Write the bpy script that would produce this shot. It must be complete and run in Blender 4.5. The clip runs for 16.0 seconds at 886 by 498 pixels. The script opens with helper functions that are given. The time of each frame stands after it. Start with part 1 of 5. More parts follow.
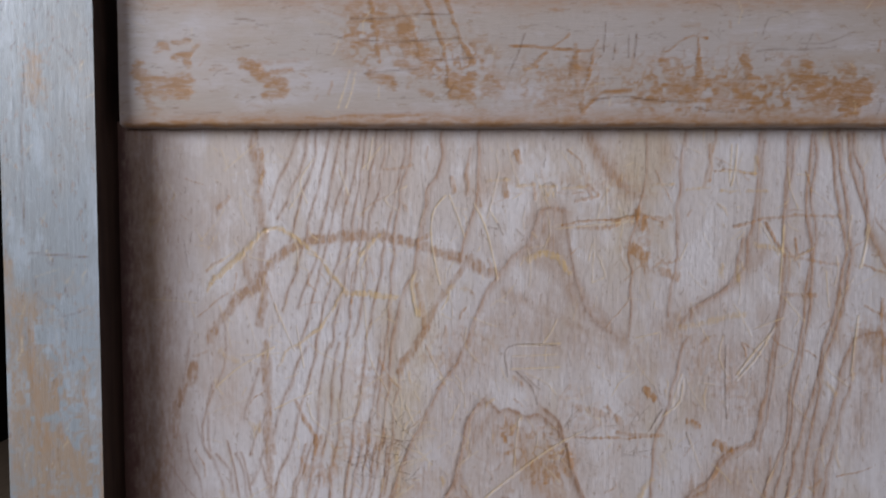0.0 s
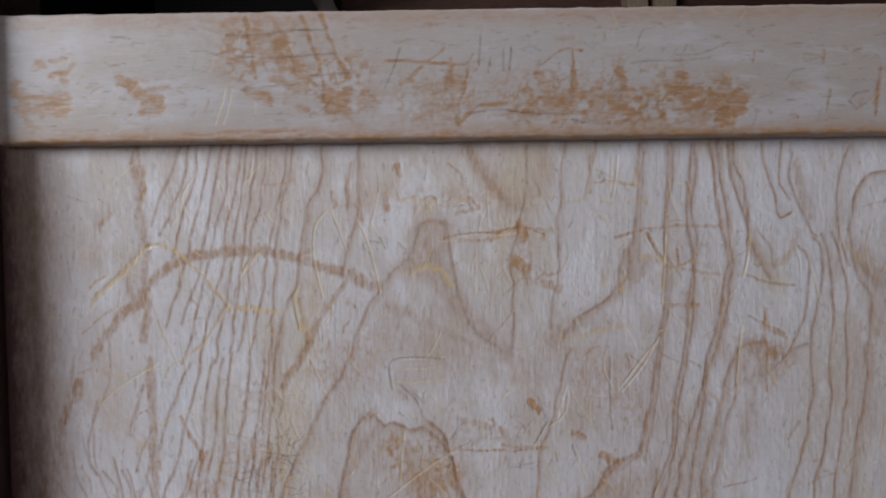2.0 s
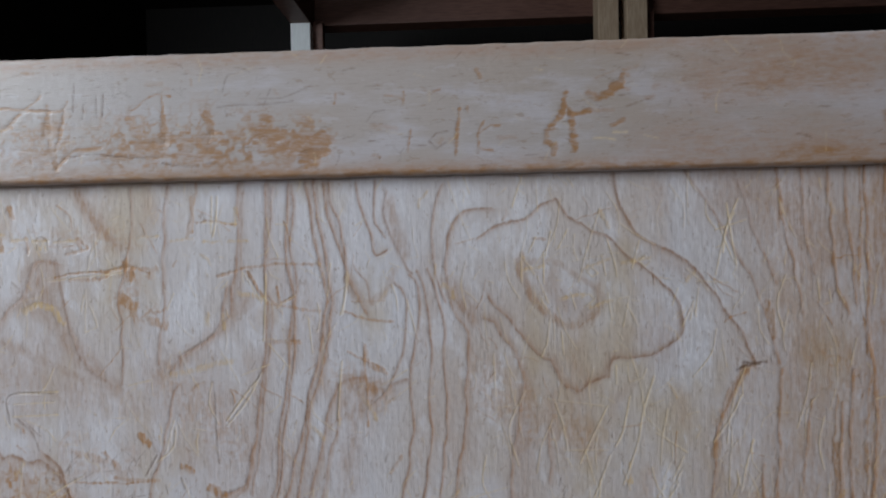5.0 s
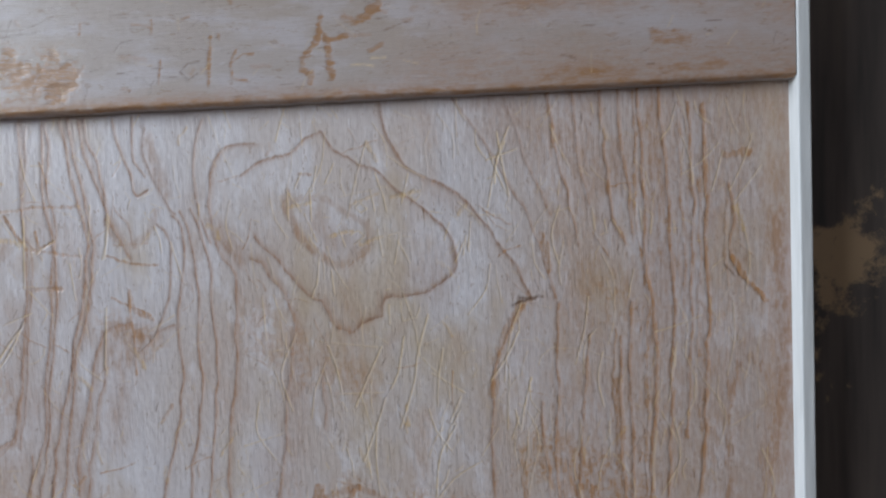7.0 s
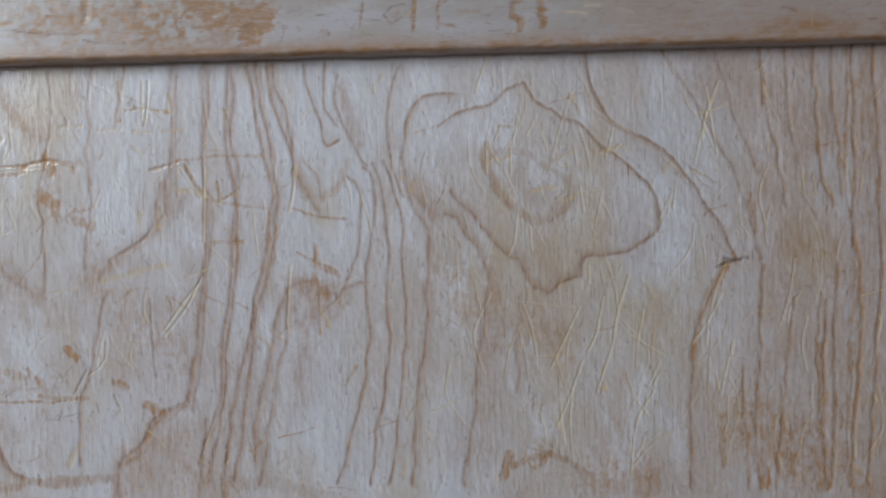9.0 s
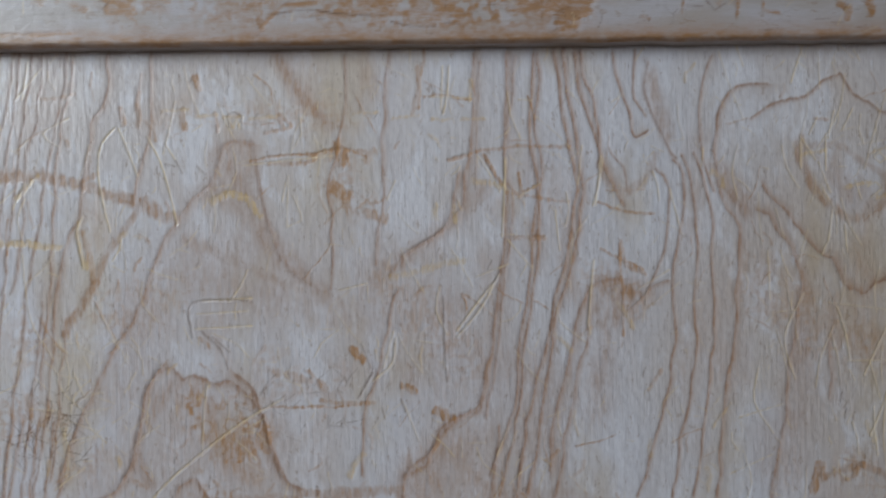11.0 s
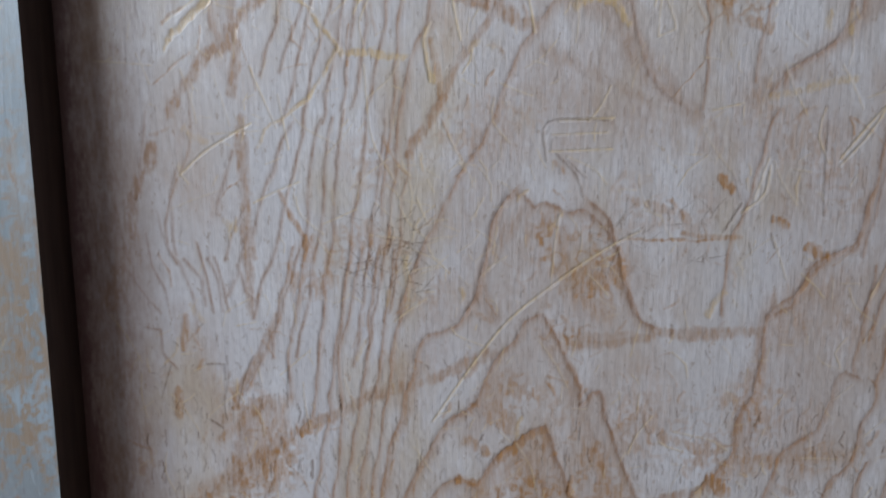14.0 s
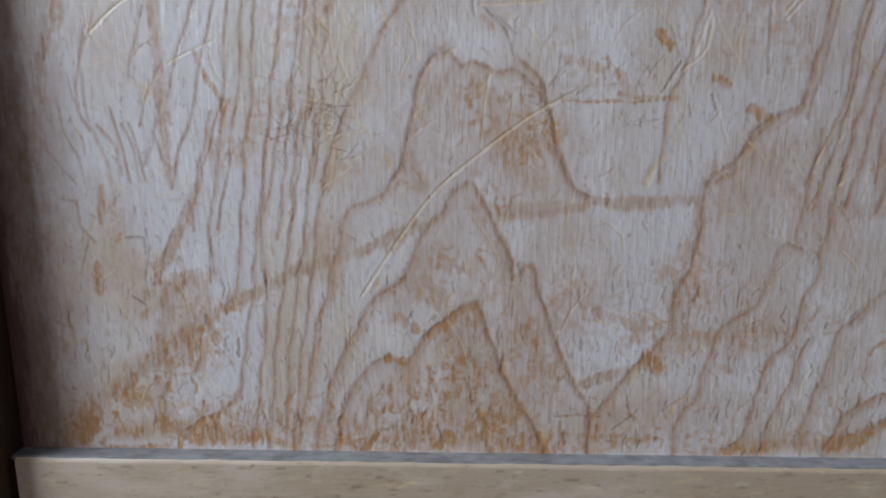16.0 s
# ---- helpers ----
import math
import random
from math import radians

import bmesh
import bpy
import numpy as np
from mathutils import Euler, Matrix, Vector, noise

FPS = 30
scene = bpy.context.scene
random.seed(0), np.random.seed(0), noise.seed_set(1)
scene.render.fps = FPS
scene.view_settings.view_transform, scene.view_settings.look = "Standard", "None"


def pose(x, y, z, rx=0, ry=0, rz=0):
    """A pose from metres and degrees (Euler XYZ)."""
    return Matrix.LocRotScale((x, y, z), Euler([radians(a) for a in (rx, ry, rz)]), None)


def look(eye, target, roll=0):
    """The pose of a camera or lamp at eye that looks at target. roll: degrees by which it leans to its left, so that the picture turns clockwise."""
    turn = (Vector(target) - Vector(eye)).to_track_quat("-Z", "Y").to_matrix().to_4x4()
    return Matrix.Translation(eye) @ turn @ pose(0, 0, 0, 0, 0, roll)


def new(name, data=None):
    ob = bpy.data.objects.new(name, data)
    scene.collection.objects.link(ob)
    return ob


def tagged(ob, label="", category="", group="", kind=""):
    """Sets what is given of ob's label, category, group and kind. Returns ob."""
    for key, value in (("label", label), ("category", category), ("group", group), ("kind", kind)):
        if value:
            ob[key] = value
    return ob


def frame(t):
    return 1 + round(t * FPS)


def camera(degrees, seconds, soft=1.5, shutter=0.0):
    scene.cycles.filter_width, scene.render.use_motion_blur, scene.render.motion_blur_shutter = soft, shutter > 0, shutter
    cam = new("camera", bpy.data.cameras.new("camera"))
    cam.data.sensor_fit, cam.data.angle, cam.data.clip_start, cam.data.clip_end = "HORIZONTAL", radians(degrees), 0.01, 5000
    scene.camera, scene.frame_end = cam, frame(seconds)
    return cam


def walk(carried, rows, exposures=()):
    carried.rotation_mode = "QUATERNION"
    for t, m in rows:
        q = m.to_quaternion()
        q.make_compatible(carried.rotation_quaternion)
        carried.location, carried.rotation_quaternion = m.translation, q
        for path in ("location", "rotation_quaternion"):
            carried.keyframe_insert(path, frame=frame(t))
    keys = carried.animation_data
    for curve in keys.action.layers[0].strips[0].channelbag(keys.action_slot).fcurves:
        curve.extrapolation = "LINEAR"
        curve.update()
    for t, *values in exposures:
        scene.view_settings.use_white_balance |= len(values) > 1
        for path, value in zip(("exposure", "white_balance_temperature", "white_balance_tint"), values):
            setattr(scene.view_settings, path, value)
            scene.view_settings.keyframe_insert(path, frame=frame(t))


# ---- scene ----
cam = camera(80.87, 16.0, soft=1.9)
# t, x, y, z, yaw, pitch, roll
PATH = [
    (0.0, 0.0000, -0.2799, -0.0002, 0.09, -1.95, 0.03),
    (0.5, -0.0024, -0.2819, -0.0036, -0.17, -2.16, 0.19),
    (1.0, 0.0105, -0.2821, -0.0002, -0.04, -1.90, 0.28),
    (1.5, 0.0363, -0.2779, -0.0007, -0.09, -1.79, 0.67),
    (2.0, 0.0641, -0.2799, 0.0051, 0.19, -1.61, 0.70),
    (2.5, 0.0958, -0.2829, 0.0053, 0.44, -1.82, 0.91),
    (3.0, 0.1370, -0.2854, 0.0053, 0.80, -1.87, 1.18),
    (3.5, 0.1763, -0.2843, 0.0097, 1.02, -1.81, 1.38),
    (4.0, 0.2119, -0.2830, 0.0093, 1.53, -1.71, 0.88),
    (4.5, 0.2522, -0.2845, 0.0184, 1.78, -1.18, 1.02),
    (5.0, 0.2912, -0.2819, 0.0205, 2.07, -1.18, 1.21),
    (5.2, 0.3088, -0.2794, 0.0213, 2.29, -1.22, 1.39),
    (5.7, 0.3505, -0.2752, 0.0178, 2.43, -1.44, 1.72),
    (6.2, 0.3878, -0.2706, 0.0067, 2.22, -1.89, 2.09),
    (6.7, 0.4105, -0.2673, -0.0067, 1.80, -2.31, 2.39),
    (7.3, 0.4038, -0.2669, -0.0184, 1.21, -2.44, 2.45),
    (7.5, 0.3956, -0.2706, -0.0248, 1.10, -1.78, 2.29),
    (8.0, 0.3683, -0.2697, -0.0260, 0.57, -2.18, 2.26),
    (8.2, 0.3530, -0.2680, -0.0285, 0.37, -2.08, 1.99),
    (8.9, 0.3079, -0.2608, -0.0300, 0.12, -2.36, 1.56),
    (9.6, 0.2581, -0.2500, -0.0297, 0.29, -2.38, 1.09),
    (10.3, 0.2047, -0.2445, -0.0314, 0.01, -1.84, 0.89),
    (10.5, 0.1889, -0.2424, -0.0353, -0.14, -1.34, 1.00),
    (11.0, 0.1497, -0.2445, -0.0355, -0.77, -0.92, 0.94),
    (11.5, 0.1148, -0.2416, -0.0356, -1.74, -1.42, 0.47),
    (12.0, 0.0669, -0.2320, -0.0384, -1.76, -2.87, 0.52),
    (12.5, 0.0353, -0.2271, -0.0458, -0.94, -4.11, 0.61),
    (13.0, 0.0054, -0.2254, -0.0507, -0.40, -5.00, 0.55),
    (13.5, -0.0074, -0.2255, -0.0664, 0.35, -5.79, 0.34),
    (14.0, -0.0049, -0.2262, -0.0914, 1.14, -6.46, -0.05),
    (14.5, -0.0058, -0.2234, -0.1120, 1.60, -7.69, -0.12),
    (15.0, 0.0009, -0.2210, -0.1333, 2.22, -8.31, -0.11),
    (15.5, 0.0069, -0.2220, -0.1442, 2.09, -8.58, 0.05),
    (16.0, 0.0276, -0.2219, -0.1395, 1.38, -8.94, -0.02),
]
walk(cam, [(t, pose(x, y, z, 90 + pitch, roll, yaw)) for t, x, y, z, yaw, pitch, roll in PATH],
     [(0.0, 0.02, 7130, 18), (2.5, -0.06, 6830, 13), (5.2, 0.09, 6630, 10), (7.3, 0.19, 6630, 12), (8.2, 0.19, 6560, 10), (10.3, 0.02, 6530, 8), (12.0, -0.13, 6510, 8), (13.5, -0.09, 6580, 10), (16.0, -0.01, 6680, 10)])
# ---- world and lights ----
world = bpy.data.worlds.new("sky")
scene.world = world
world.use_nodes = True
wn, wl = world.node_tree.nodes, world.node_tree.links
sky = wn.new("ShaderNodeTexSky")
sky.sky_type, sky.sun_disc = "NISHITA", False
sky.sun_elevation, sky.sun_rotation = radians(38), radians(-60)
wl.new(sky.outputs[0], wn["Background"].inputs[0])
wn["Background"].inputs[1].default_value = 0.1


def window_light(name, m, w, h, power, colour):
    """A lamp of daylight colour that stands in a wall's opening."""
    lamp = bpy.data.lights.new(name, "AREA")
    lamp.shape, lamp.size, lamp.size_y, lamp.energy, lamp.color = "RECTANGLE", w, h, power, colour
    ob = new(name, lamp)
    ob.matrix_world = m
    return ob


window_light("window_light_left", look((-1.86, -0.9, 0.92), (0.15, 0.0, -0.1)), 1.3, 0.95, 66, (0.80, 0.90, 1.0))
# soft fill from behind, added without a known window there
window_light("fill_light_back", look((-0.2, -2.56, 0.8), (0.25, 0.0, 0.0)), 1.3, 1.0, 7.5, (0.97, 0.95, 1.0))

# ---- materials ----
def material(name, rough=0.5, metal=0.0):
    m = bpy.data.materials.new(name)
    m.use_nodes = True
    b = m.node_tree.nodes["Principled BSDF"]
    b.inputs["Roughness"].default_value, b.inputs["Metallic"].default_value = rough, metal
    return m, m.node_tree.nodes, m.node_tree.links, b


def grained(name, dark, light, scale=(3, 40, 40), rough=0.5, bump=0.15, wear=None, wear_scale=9, wear_at=0.6):
    """Timber: fibres stretched along one axis, broad tone, and worn patches of another colour."""
    m, n, l, b = material(name, rough)
    co = n.new("ShaderNodeTexCoord")
    mp = n.new("ShaderNodeMapping")
    mp.inputs["Scale"].default_value = scale
    l.new(co.outputs["Object"], mp.inputs[0])
    fib = n.new("ShaderNodeTexNoise")
    fib.inputs["Scale"].default_value, fib.inputs["Detail"].default_value = 6, 8
    l.new(mp.outputs[0], fib.inputs["Vector"])
    ramp = n.new("ShaderNodeValToRGB")
    ramp.color_ramp.elements[0].color, ramp.color_ramp.elements[1].color = (*dark, 1), (*light, 1)
    ramp.color_ramp.elements[0].position, ramp.color_ramp.elements[1].position = 0.33, 0.66
    l.new(fib.outputs[0], ramp.inputs[0])
    out = ramp.outputs[0]
    if wear:
        wno = n.new("ShaderNodeTexNoise")
        wno.inputs["Scale"].default_value, wno.inputs["Detail"].default_value = wear_scale, 9
        wno.inputs["Roughness"].default_value = 0.7
        l.new(co.outputs["Object"], wno.inputs["Vector"])
        wr = n.new("ShaderNodeValToRGB")
        wr.color_ramp.elements[0].position, wr.color_ramp.elements[1].position = wear_at, wear_at + 0.05
        l.new(wno.outputs[0], wr.inputs[0])
        mix = n.new("ShaderNodeMix")
        mix.data_type = "RGBA"
        l.new(wr.outputs[0], mix.inputs[0])
        l.new(out, mix.inputs[6])
        mix.inputs[7].default_value = (*wear, 1)
        out = mix.outputs[2]
    l.new(out, b.inputs["Base Color"])
    bp = n.new("ShaderNodeBump")
    bp.inputs["Strength"].default_value, bp.inputs["Distance"].default_value = bump, 0.002
    l.new(fib.outputs[0], bp.inputs["Height"])
    l.new(bp.outputs[0], b.inputs["Normal"])
    return m


BROWN_SIDE = grained("bare_brown_side", (0.06, 0.036, 0.03), (0.10, 0.062, 0.05), (40, 40, 3), 0.55)
GREY_DUST = grained("grey_dust", (0.19, 0.19, 0.20), (0.31, 0.31, 0.33), (20, 40, 40), 0.9)
PALE = grained("pale_edge", (0.62, 0.65, 0.66), (0.72, 0.75, 0.76), (40, 40, 4), 0.5)
DARKWOOD = grained("dark_varnished_wood", (0.045, 0.04, 0.04), (0.115, 0.095, 0.085), (14, 14, 1.2), 0.28, wear=(0.30, 0.21, 0.13), wear_at=0.60)
TIMBER = grained("pine_timber", (0.34, 0.24, 0.16), (0.46, 0.35, 0.25), (30, 30, 3), 0.55)
REDWOOD = grained("red_brown_beam", (0.085, 0.038, 0.028), (0.14, 0.068, 0.05), (3, 30, 30), 0.55)
# near-black colour carries the darkness of the unlit room beyond
BLACKWALL = grained("unlit_room_boards", (0.004, 0.0035, 0.0035), (0.011, 0.009, 0.008), (30, 30, 2), 0.6)
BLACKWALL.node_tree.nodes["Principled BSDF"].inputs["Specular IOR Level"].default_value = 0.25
PLASTER = grained("grey_plaster", (0.24, 0.23, 0.22), (0.32, 0.31, 0.30), (9, 9, 9), 0.9)
FLOOR = grained("floor_boards", (0.12, 0.085, 0.06), (0.20, 0.15, 0.11), (30, 2, 30), 0.5)


# ---- helpers for meshes ----
def empty(name, at=(0, 0, 0)):
    ob = new(name)
    ob.location = at
    ob.empty_display_size = 0.1
    return ob


def part(name, bm, mat, parent=None, label=""):
    me = bpy.data.meshes.new(name)
    bm.to_mesh(me)
    bm.free()
    me.materials.append(mat)
    ob = new(name, me)
    if parent is not None:
        ob.parent = parent
        ob.matrix_parent_inverse = Matrix.Translation(-parent.location)
    return tagged(ob, label)


def box(x0, x1, y0, y1, z0, z1, bevel=0.0, seg=2):
    bm = bmesh.new()
    bmesh.ops.create_cube(bm, size=1)
    for v in bm.verts:
        v.co = Vector((x0 + (v.co.x + 0.5) * (x1 - x0), y0 + (v.co.y + 0.5) * (y1 - y0), z0 + (v.co.z + 0.5) * (z1 - z0)))
    if bevel:
        bmesh.ops.bevel(bm, geom=bm.edges[:], offset=bevel, segments=seg, affect="EDGES", profile=0.6)
    return bm


# ---- the room ----
FZ, CZ = -0.95, 1.75
def structure(name, bm, mat, label):
    return tagged(part(name, bm, mat), label, name.split("_")[0], kind="structure")


# an enclosure added around the panel to shape the light; floor and ceiling unseen
structure("floor", box(-2.1, 3.3, -2.8, 3.6, FZ - 0.1, FZ), FLOOR, "worn brown wooden floor boards")
structure("ceiling", box(-2.1, 3.3, -2.8, 3.6, CZ, CZ + 0.1), BLACKWALL, "unseen boarded ceiling, near black for the unlit room")
structure("wall_right", box(3.2, 3.3, -2.7, 3.5, FZ, CZ), BLACKWALL, "boarded wall, near black for the unlit room")
structure("wall_far", box(-2.0, 3.2, 3.5, 3.6, FZ, CZ), BLACKWALL, "boarded wall, near black for the unlit room")
# left wall and back wall, each with an opening for its lamp; plaster unseen, added
structure("wall_left", box(-2.1, -2.0, -0.15, 3.5, FZ, CZ), BLACKWALL, "boarded wall, near black for the unlit room")
structure("wall_left_below", box(-2.1, -2.0, -1.7, -0.15, FZ, 0.1), PLASTER, "unseen grey plaster wall below an opening")
structure("wall_left_above", box(-2.1, -2.0, -1.7, -0.15, 1.4, CZ), PLASTER, "unseen grey plaster wall above an opening")
structure("wall_left_end", box(-2.1, -2.0, -2.7, -1.7, FZ, CZ), PLASTER, "unseen grey plaster wall beside an opening")
structure("wall_back_below", box(-2.0, 3.2, -2.8, -2.7, FZ, 0.25), PLASTER, "unseen grey plaster wall below an opening")
structure("wall_back_above", box(-2.0, 3.2, -2.8, -2.7, 1.35, CZ), PLASTER, "unseen grey plaster wall above an opening")
structure("wall_back_left", box(-2.0, -0.9, -2.8, -2.7, 0.25, 1.35), PLASTER, "unseen grey plaster wall beside an opening")
structure("wall_back_right", box(0.5, 3.2, -2.8, -2.7, 0.25, 1.35), PLASTER, "unseen grey plaster wall beside an opening")

# ---- worn boards: a fine relief with marks of growth, stain and knife ----
def soft_noise(rng, xs, zs, sx, sz):
    """Smooth noise in 0..1 over a grid, with cells of sx by sz millimetres."""
    gx, gz = (xs - xs[0]) / sx, (zs - zs[0]) / sz
    cells = rng.random((int(gz[-1]) + 3, int(gx[-1]) + 3))
    ix, iz = gx.astype(int), gz.astype(int)
    fx, fz = gx - ix, gz - iz
    fx, fz = fx * fx * (3 - 2 * fx), fz * fz * (3 - 2 * fz)
    low = cells[iz][:, ix] * (1 - fx) + cells[iz][:, ix + 1] * fx
    high = cells[iz + 1][:, ix] * (1 - fx) + cells[iz + 1][:, ix + 1] * fx
    return low * (1 - fz)[:, None] + high * fz[:, None]


def smooth_line(text, every=4.0):
    """A smooth line through the few places of a mark, in millimetres."""
    p = np.array([[float(c) for c in q.split(",")] for q in text.split()])
    if len(p) < 2:
        p = np.vstack([p, p + [0.5, 0]])
    q = np.vstack([2 * p[0] - p[1], p, 2 * p[-1] - p[-2]])
    out = []
    for i in range(1, len(q) - 2):
        a, b, c, d = q[i - 1:i + 3]
        n = max(1, int(np.linalg.norm(c - b) / every))
        for u in np.arange(n) / n:
            out.append(0.5 * (2 * b + (c - a) * u + (2 * a - 5 * b + 4 * c - d) * u * u + (3 * b - a - 3 * c + d) * u ** 3))
    return np.array(out + [p[-1]])


class Board:
    """A board's face in millimetres, x along and z up, with its relief and its marks."""
    KINDS = ("ring", "heart", "stain", "scuff", "raw", "cut", "varnish_shade")

    def __init__(self, x0, x1, z0, z1, step, seed, upright):
        self.xs, self.zs = np.arange(x0, x1 + step, step), np.arange(z0, z1 + step, step)
        self.step, self.rng = step, np.random.default_rng(seed)
        r, xs, zs = self.rng, self.xs, self.zs
        along, fine = (30, 1.3) if upright else (1.3, 30)
        fringe = 0.7 * soft_noise(r, xs, zs, fine, along) + 0.6 * soft_noise(r, xs, zs, *((3.4, 60) if upright else (60, 3.4))) - 0.65
        fringe = fringe * (0.1 + 0.6 * soft_noise(r, xs, zs, 23, 23))
        bend_x, bend_z = soft_noise(r, xs, zs, 9, 9) - 0.5, soft_noise(r, xs, zs, 9, 9) - 0.5
        self.wx = xs[None, :] + 1.9 * bend_x + (0 if upright else 2.0) * fringe
        self.wz = zs[:, None] + 1.9 * bend_z + (2.2 if upright else 0) * fringe
        self.tx, self.tz = np.broadcast_to(xs[None, :], bend_x.shape), np.broadcast_to(zs[:, None], bend_x.shape)
        speck = 0.45 * soft_noise(r, xs, zs, *((1.2, 4.5) if upright else (4.5, 1.2))) + 0.25 * soft_noise(r, xs, zs, 1.5, 1.5) + 0.3 * soft_noise(r, xs, zs, 10, 10)
        self.mottle = np.clip((speck - 0.5) * 2.1 + 0.5, 0, 1)
        net = 1 - np.abs(2 * (0.62 * soft_noise(r, xs, zs, 5.5, 5.5) + 0.38 * soft_noise(r, xs, zs, 2.1, 2.1)) - 1)
        self.lace = np.clip((0.75 * net + 0.5 * soft_noise(r, xs, zs, 16, 16) - 0.74) * 4.5, 0, 1)
        self.fields = {k: np.zeros(bend_x.shape) for k in self.KINDS}
        self.relief = 0.035 * (soft_noise(r, xs, zs, 1.4, 14) if upright else soft_noise(r, xs, zs, 14, 1.4))
        self.relief += 0.10 * soft_noise(r, xs, zs, 14, 60 if upright else 14) + 0.07 * soft_noise(r, xs, zs, 1.6, 2.6)

    def distance(self, line, reach, warped):
        """Signed distance to a line (right-hand side positive) within reach, and the window it covers."""
        lo, hi = line.min(0) - reach - 4, line.max(0) + reach + 4
        i0, i1 = np.searchsorted(self.xs, [lo[0], hi[0]])
        k0, k1 = np.searchsorted(self.zs, [lo[1], hi[1]])
        if i1 <= i0 or k1 <= k0:
            return None, None
        gx = (self.wx if warped else self.tx)[k0:k1, i0:i1]
        gz = (self.wz if warped else self.tz)[k0:k1, i0:i1]
        best, side = np.full(gx.shape, 1e6), np.ones(gx.shape)
        for a, b in zip(line[:-1], line[1:]):
            l2, h2 = np.minimum(a, b) - reach - 4, np.maximum(a, b) + reach + 4
            c0, c1 = np.searchsorted(self.xs, [l2[0], h2[0]]) - i0
            r0, r1 = np.searchsorted(self.zs, [l2[1], h2[1]]) - k0
            c0, r0 = max(c0, 0), max(r0, 0)
            px, pz = gx[r0:r1, c0:c1] - a[0], gz[r0:r1, c0:c1] - a[1]
            if not px.size:
                continue
            d = b - a
            u = np.clip((px * d[0] + pz * d[1]) / max(d @ d, 1e-9), 0, 1)
            dd = np.hypot(px - u * d[0], pz - u * d[1])
            sg = np.where(px * d[1] - pz * d[0] >= 0, 1.0, -1.0)
            nearer = dd < best[r0:r1, c0:c1]
            best[r0:r1, c0:c1] = np.where(nearer, dd, best[r0:r1, c0:c1])
            side[r0:r1, c0:c1] = np.where(nearer, sg, side[r0:r1, c0:c1])
        return best * side, (slice(k0, k1), slice(i0, i1))

    def lay(self, kind, win, value):
        f = self.fields[kind]
        f[win] = np.maximum(f[win], value)

    def mark(self, kind, w, s, side, text):
        """g growth ring, r ring with a fading side, b dark margin of old varnish and painted shade, h brown heartwood
        band, s orange stain, l lacy stain, k flaked paint, y pale scuff, c knife scratch, d dark cut.
        """
        line = smooth_line(text)
        d, win = self.distance(line, max((3.2 if kind == "r" else 11) * w if side else 2.2 * w, 2.5), kind in "rghsywvblk")
        if d is None:
            return
        m, far = self.mottle[win], np.abs(d)
        if kind == "g":
            core = np.exp(-(far / (0.3 * w + 0.35)) ** 2) * s * (0.6 + 0.45 * m)
            self.lay("ring", win, np.clip(core, 0, 1))
            self.relief[win] -= 0.11 * core
            if side:
                soft = np.where(d * side > 0, np.maximum(0.75 * np.exp(-far / (3.6 * w)), np.exp(-(far / (1.1 * w)) ** 2)), np.exp(-(far / (0.4 * w)) ** 2))
                self.lay("heart", win, np.clip(1.05 * s * soft * (0.65 + 0.5 * m), 0, 1))
            else:
                self.lay("heart", win, np.clip(0.95 * s * np.exp(-(far / (1.1 * w + 0.4)) ** 2) * (0.45 + 0.75 * m), 0, 1))
        elif kind == "r":
            # a ring with one crisp edge, its late wood fading out on one side
            into = np.where(d * side > 0, np.maximum(np.exp(-(far / (0.55 * w)) ** 1.5), 0.32 * np.exp(-far / (1.1 * w))), np.exp(-(far / 0.35) ** 2))
            self.lay("heart", win, np.clip(s * into * (0.85 + 0.35 * m), 0, 1))
            core = np.exp(-(far / (0.5 + 0.08 * w)) ** 2) * s * (0.6 + 0.5 * m)
            self.lay("ring", win, np.clip(0.6 * core, 0, 1))
            self.relief[win] -= 0.10 * core
        elif kind in "wv":
            self.lay("heart" if kind == "w" else "stain", win, 1.25 * s * np.exp(-(far / (0.5 * w)) ** 2) * (0.6 + 0.6 * m))
        elif kind == "l":
            self.lay("stain", win, s * np.exp(-(far / (0.6 * w)) ** 4) * self.lace[win] * (0.5 + 0.7 * m))
        elif kind == "k":
            self.lay("heart", win, s * np.exp(-(far / (0.6 * w)) ** 4) * np.clip(1.6 * self.lace[win], 0, 1))
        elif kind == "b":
            self.lay("varnish_shade", win, np.clip(1.3 * s * (1 - far / w) * (0.9 + 0.2 * m), 0, s))
        elif kind in "hsy":
            half = 0.5 * w * ((0.75 + 0.45 * m) if kind == "h" else (0.6 + 0.75 * m))
            body = np.clip((half - far) / ((0.42 if kind == "h" else 0.28) * w + 0.3) + 0.5, 0, 1) * s * ((0.4 + 0.7 * m) if kind == "h" else (0.65 + 0.7 * m))
            self.lay({"h": "heart", "s": "stain", "y": "scuff"}[kind], win, np.clip(body, 0, 1))
            if kind == "h":
                self.lay("stain", win, np.clip((0.32 if w < 7 else 0.0) * body, 0, 1))
                self.lay("ring", win, np.clip(0.2 * s * np.exp(-((far - 0.45 * w) / 0.6) ** 2) * (m - 0.2), 0, 1))
            self.relief[win] -= (0.06 if kind == "h" else 0.10) * body
        else:
            core = np.exp(-(far / (0.27 * w + 0.16)) ** 2) * s
            self.lay("raw" if kind == "c" else "cut", win, np.clip(core * (0.45 + 0.8 * m), 0, 1))
            self.relief[win] -= 0.10 * core
            self.relief[win] += 0.025 * s * np.exp(-((far - 0.7 * w - 0.25) / 0.4) ** 2)

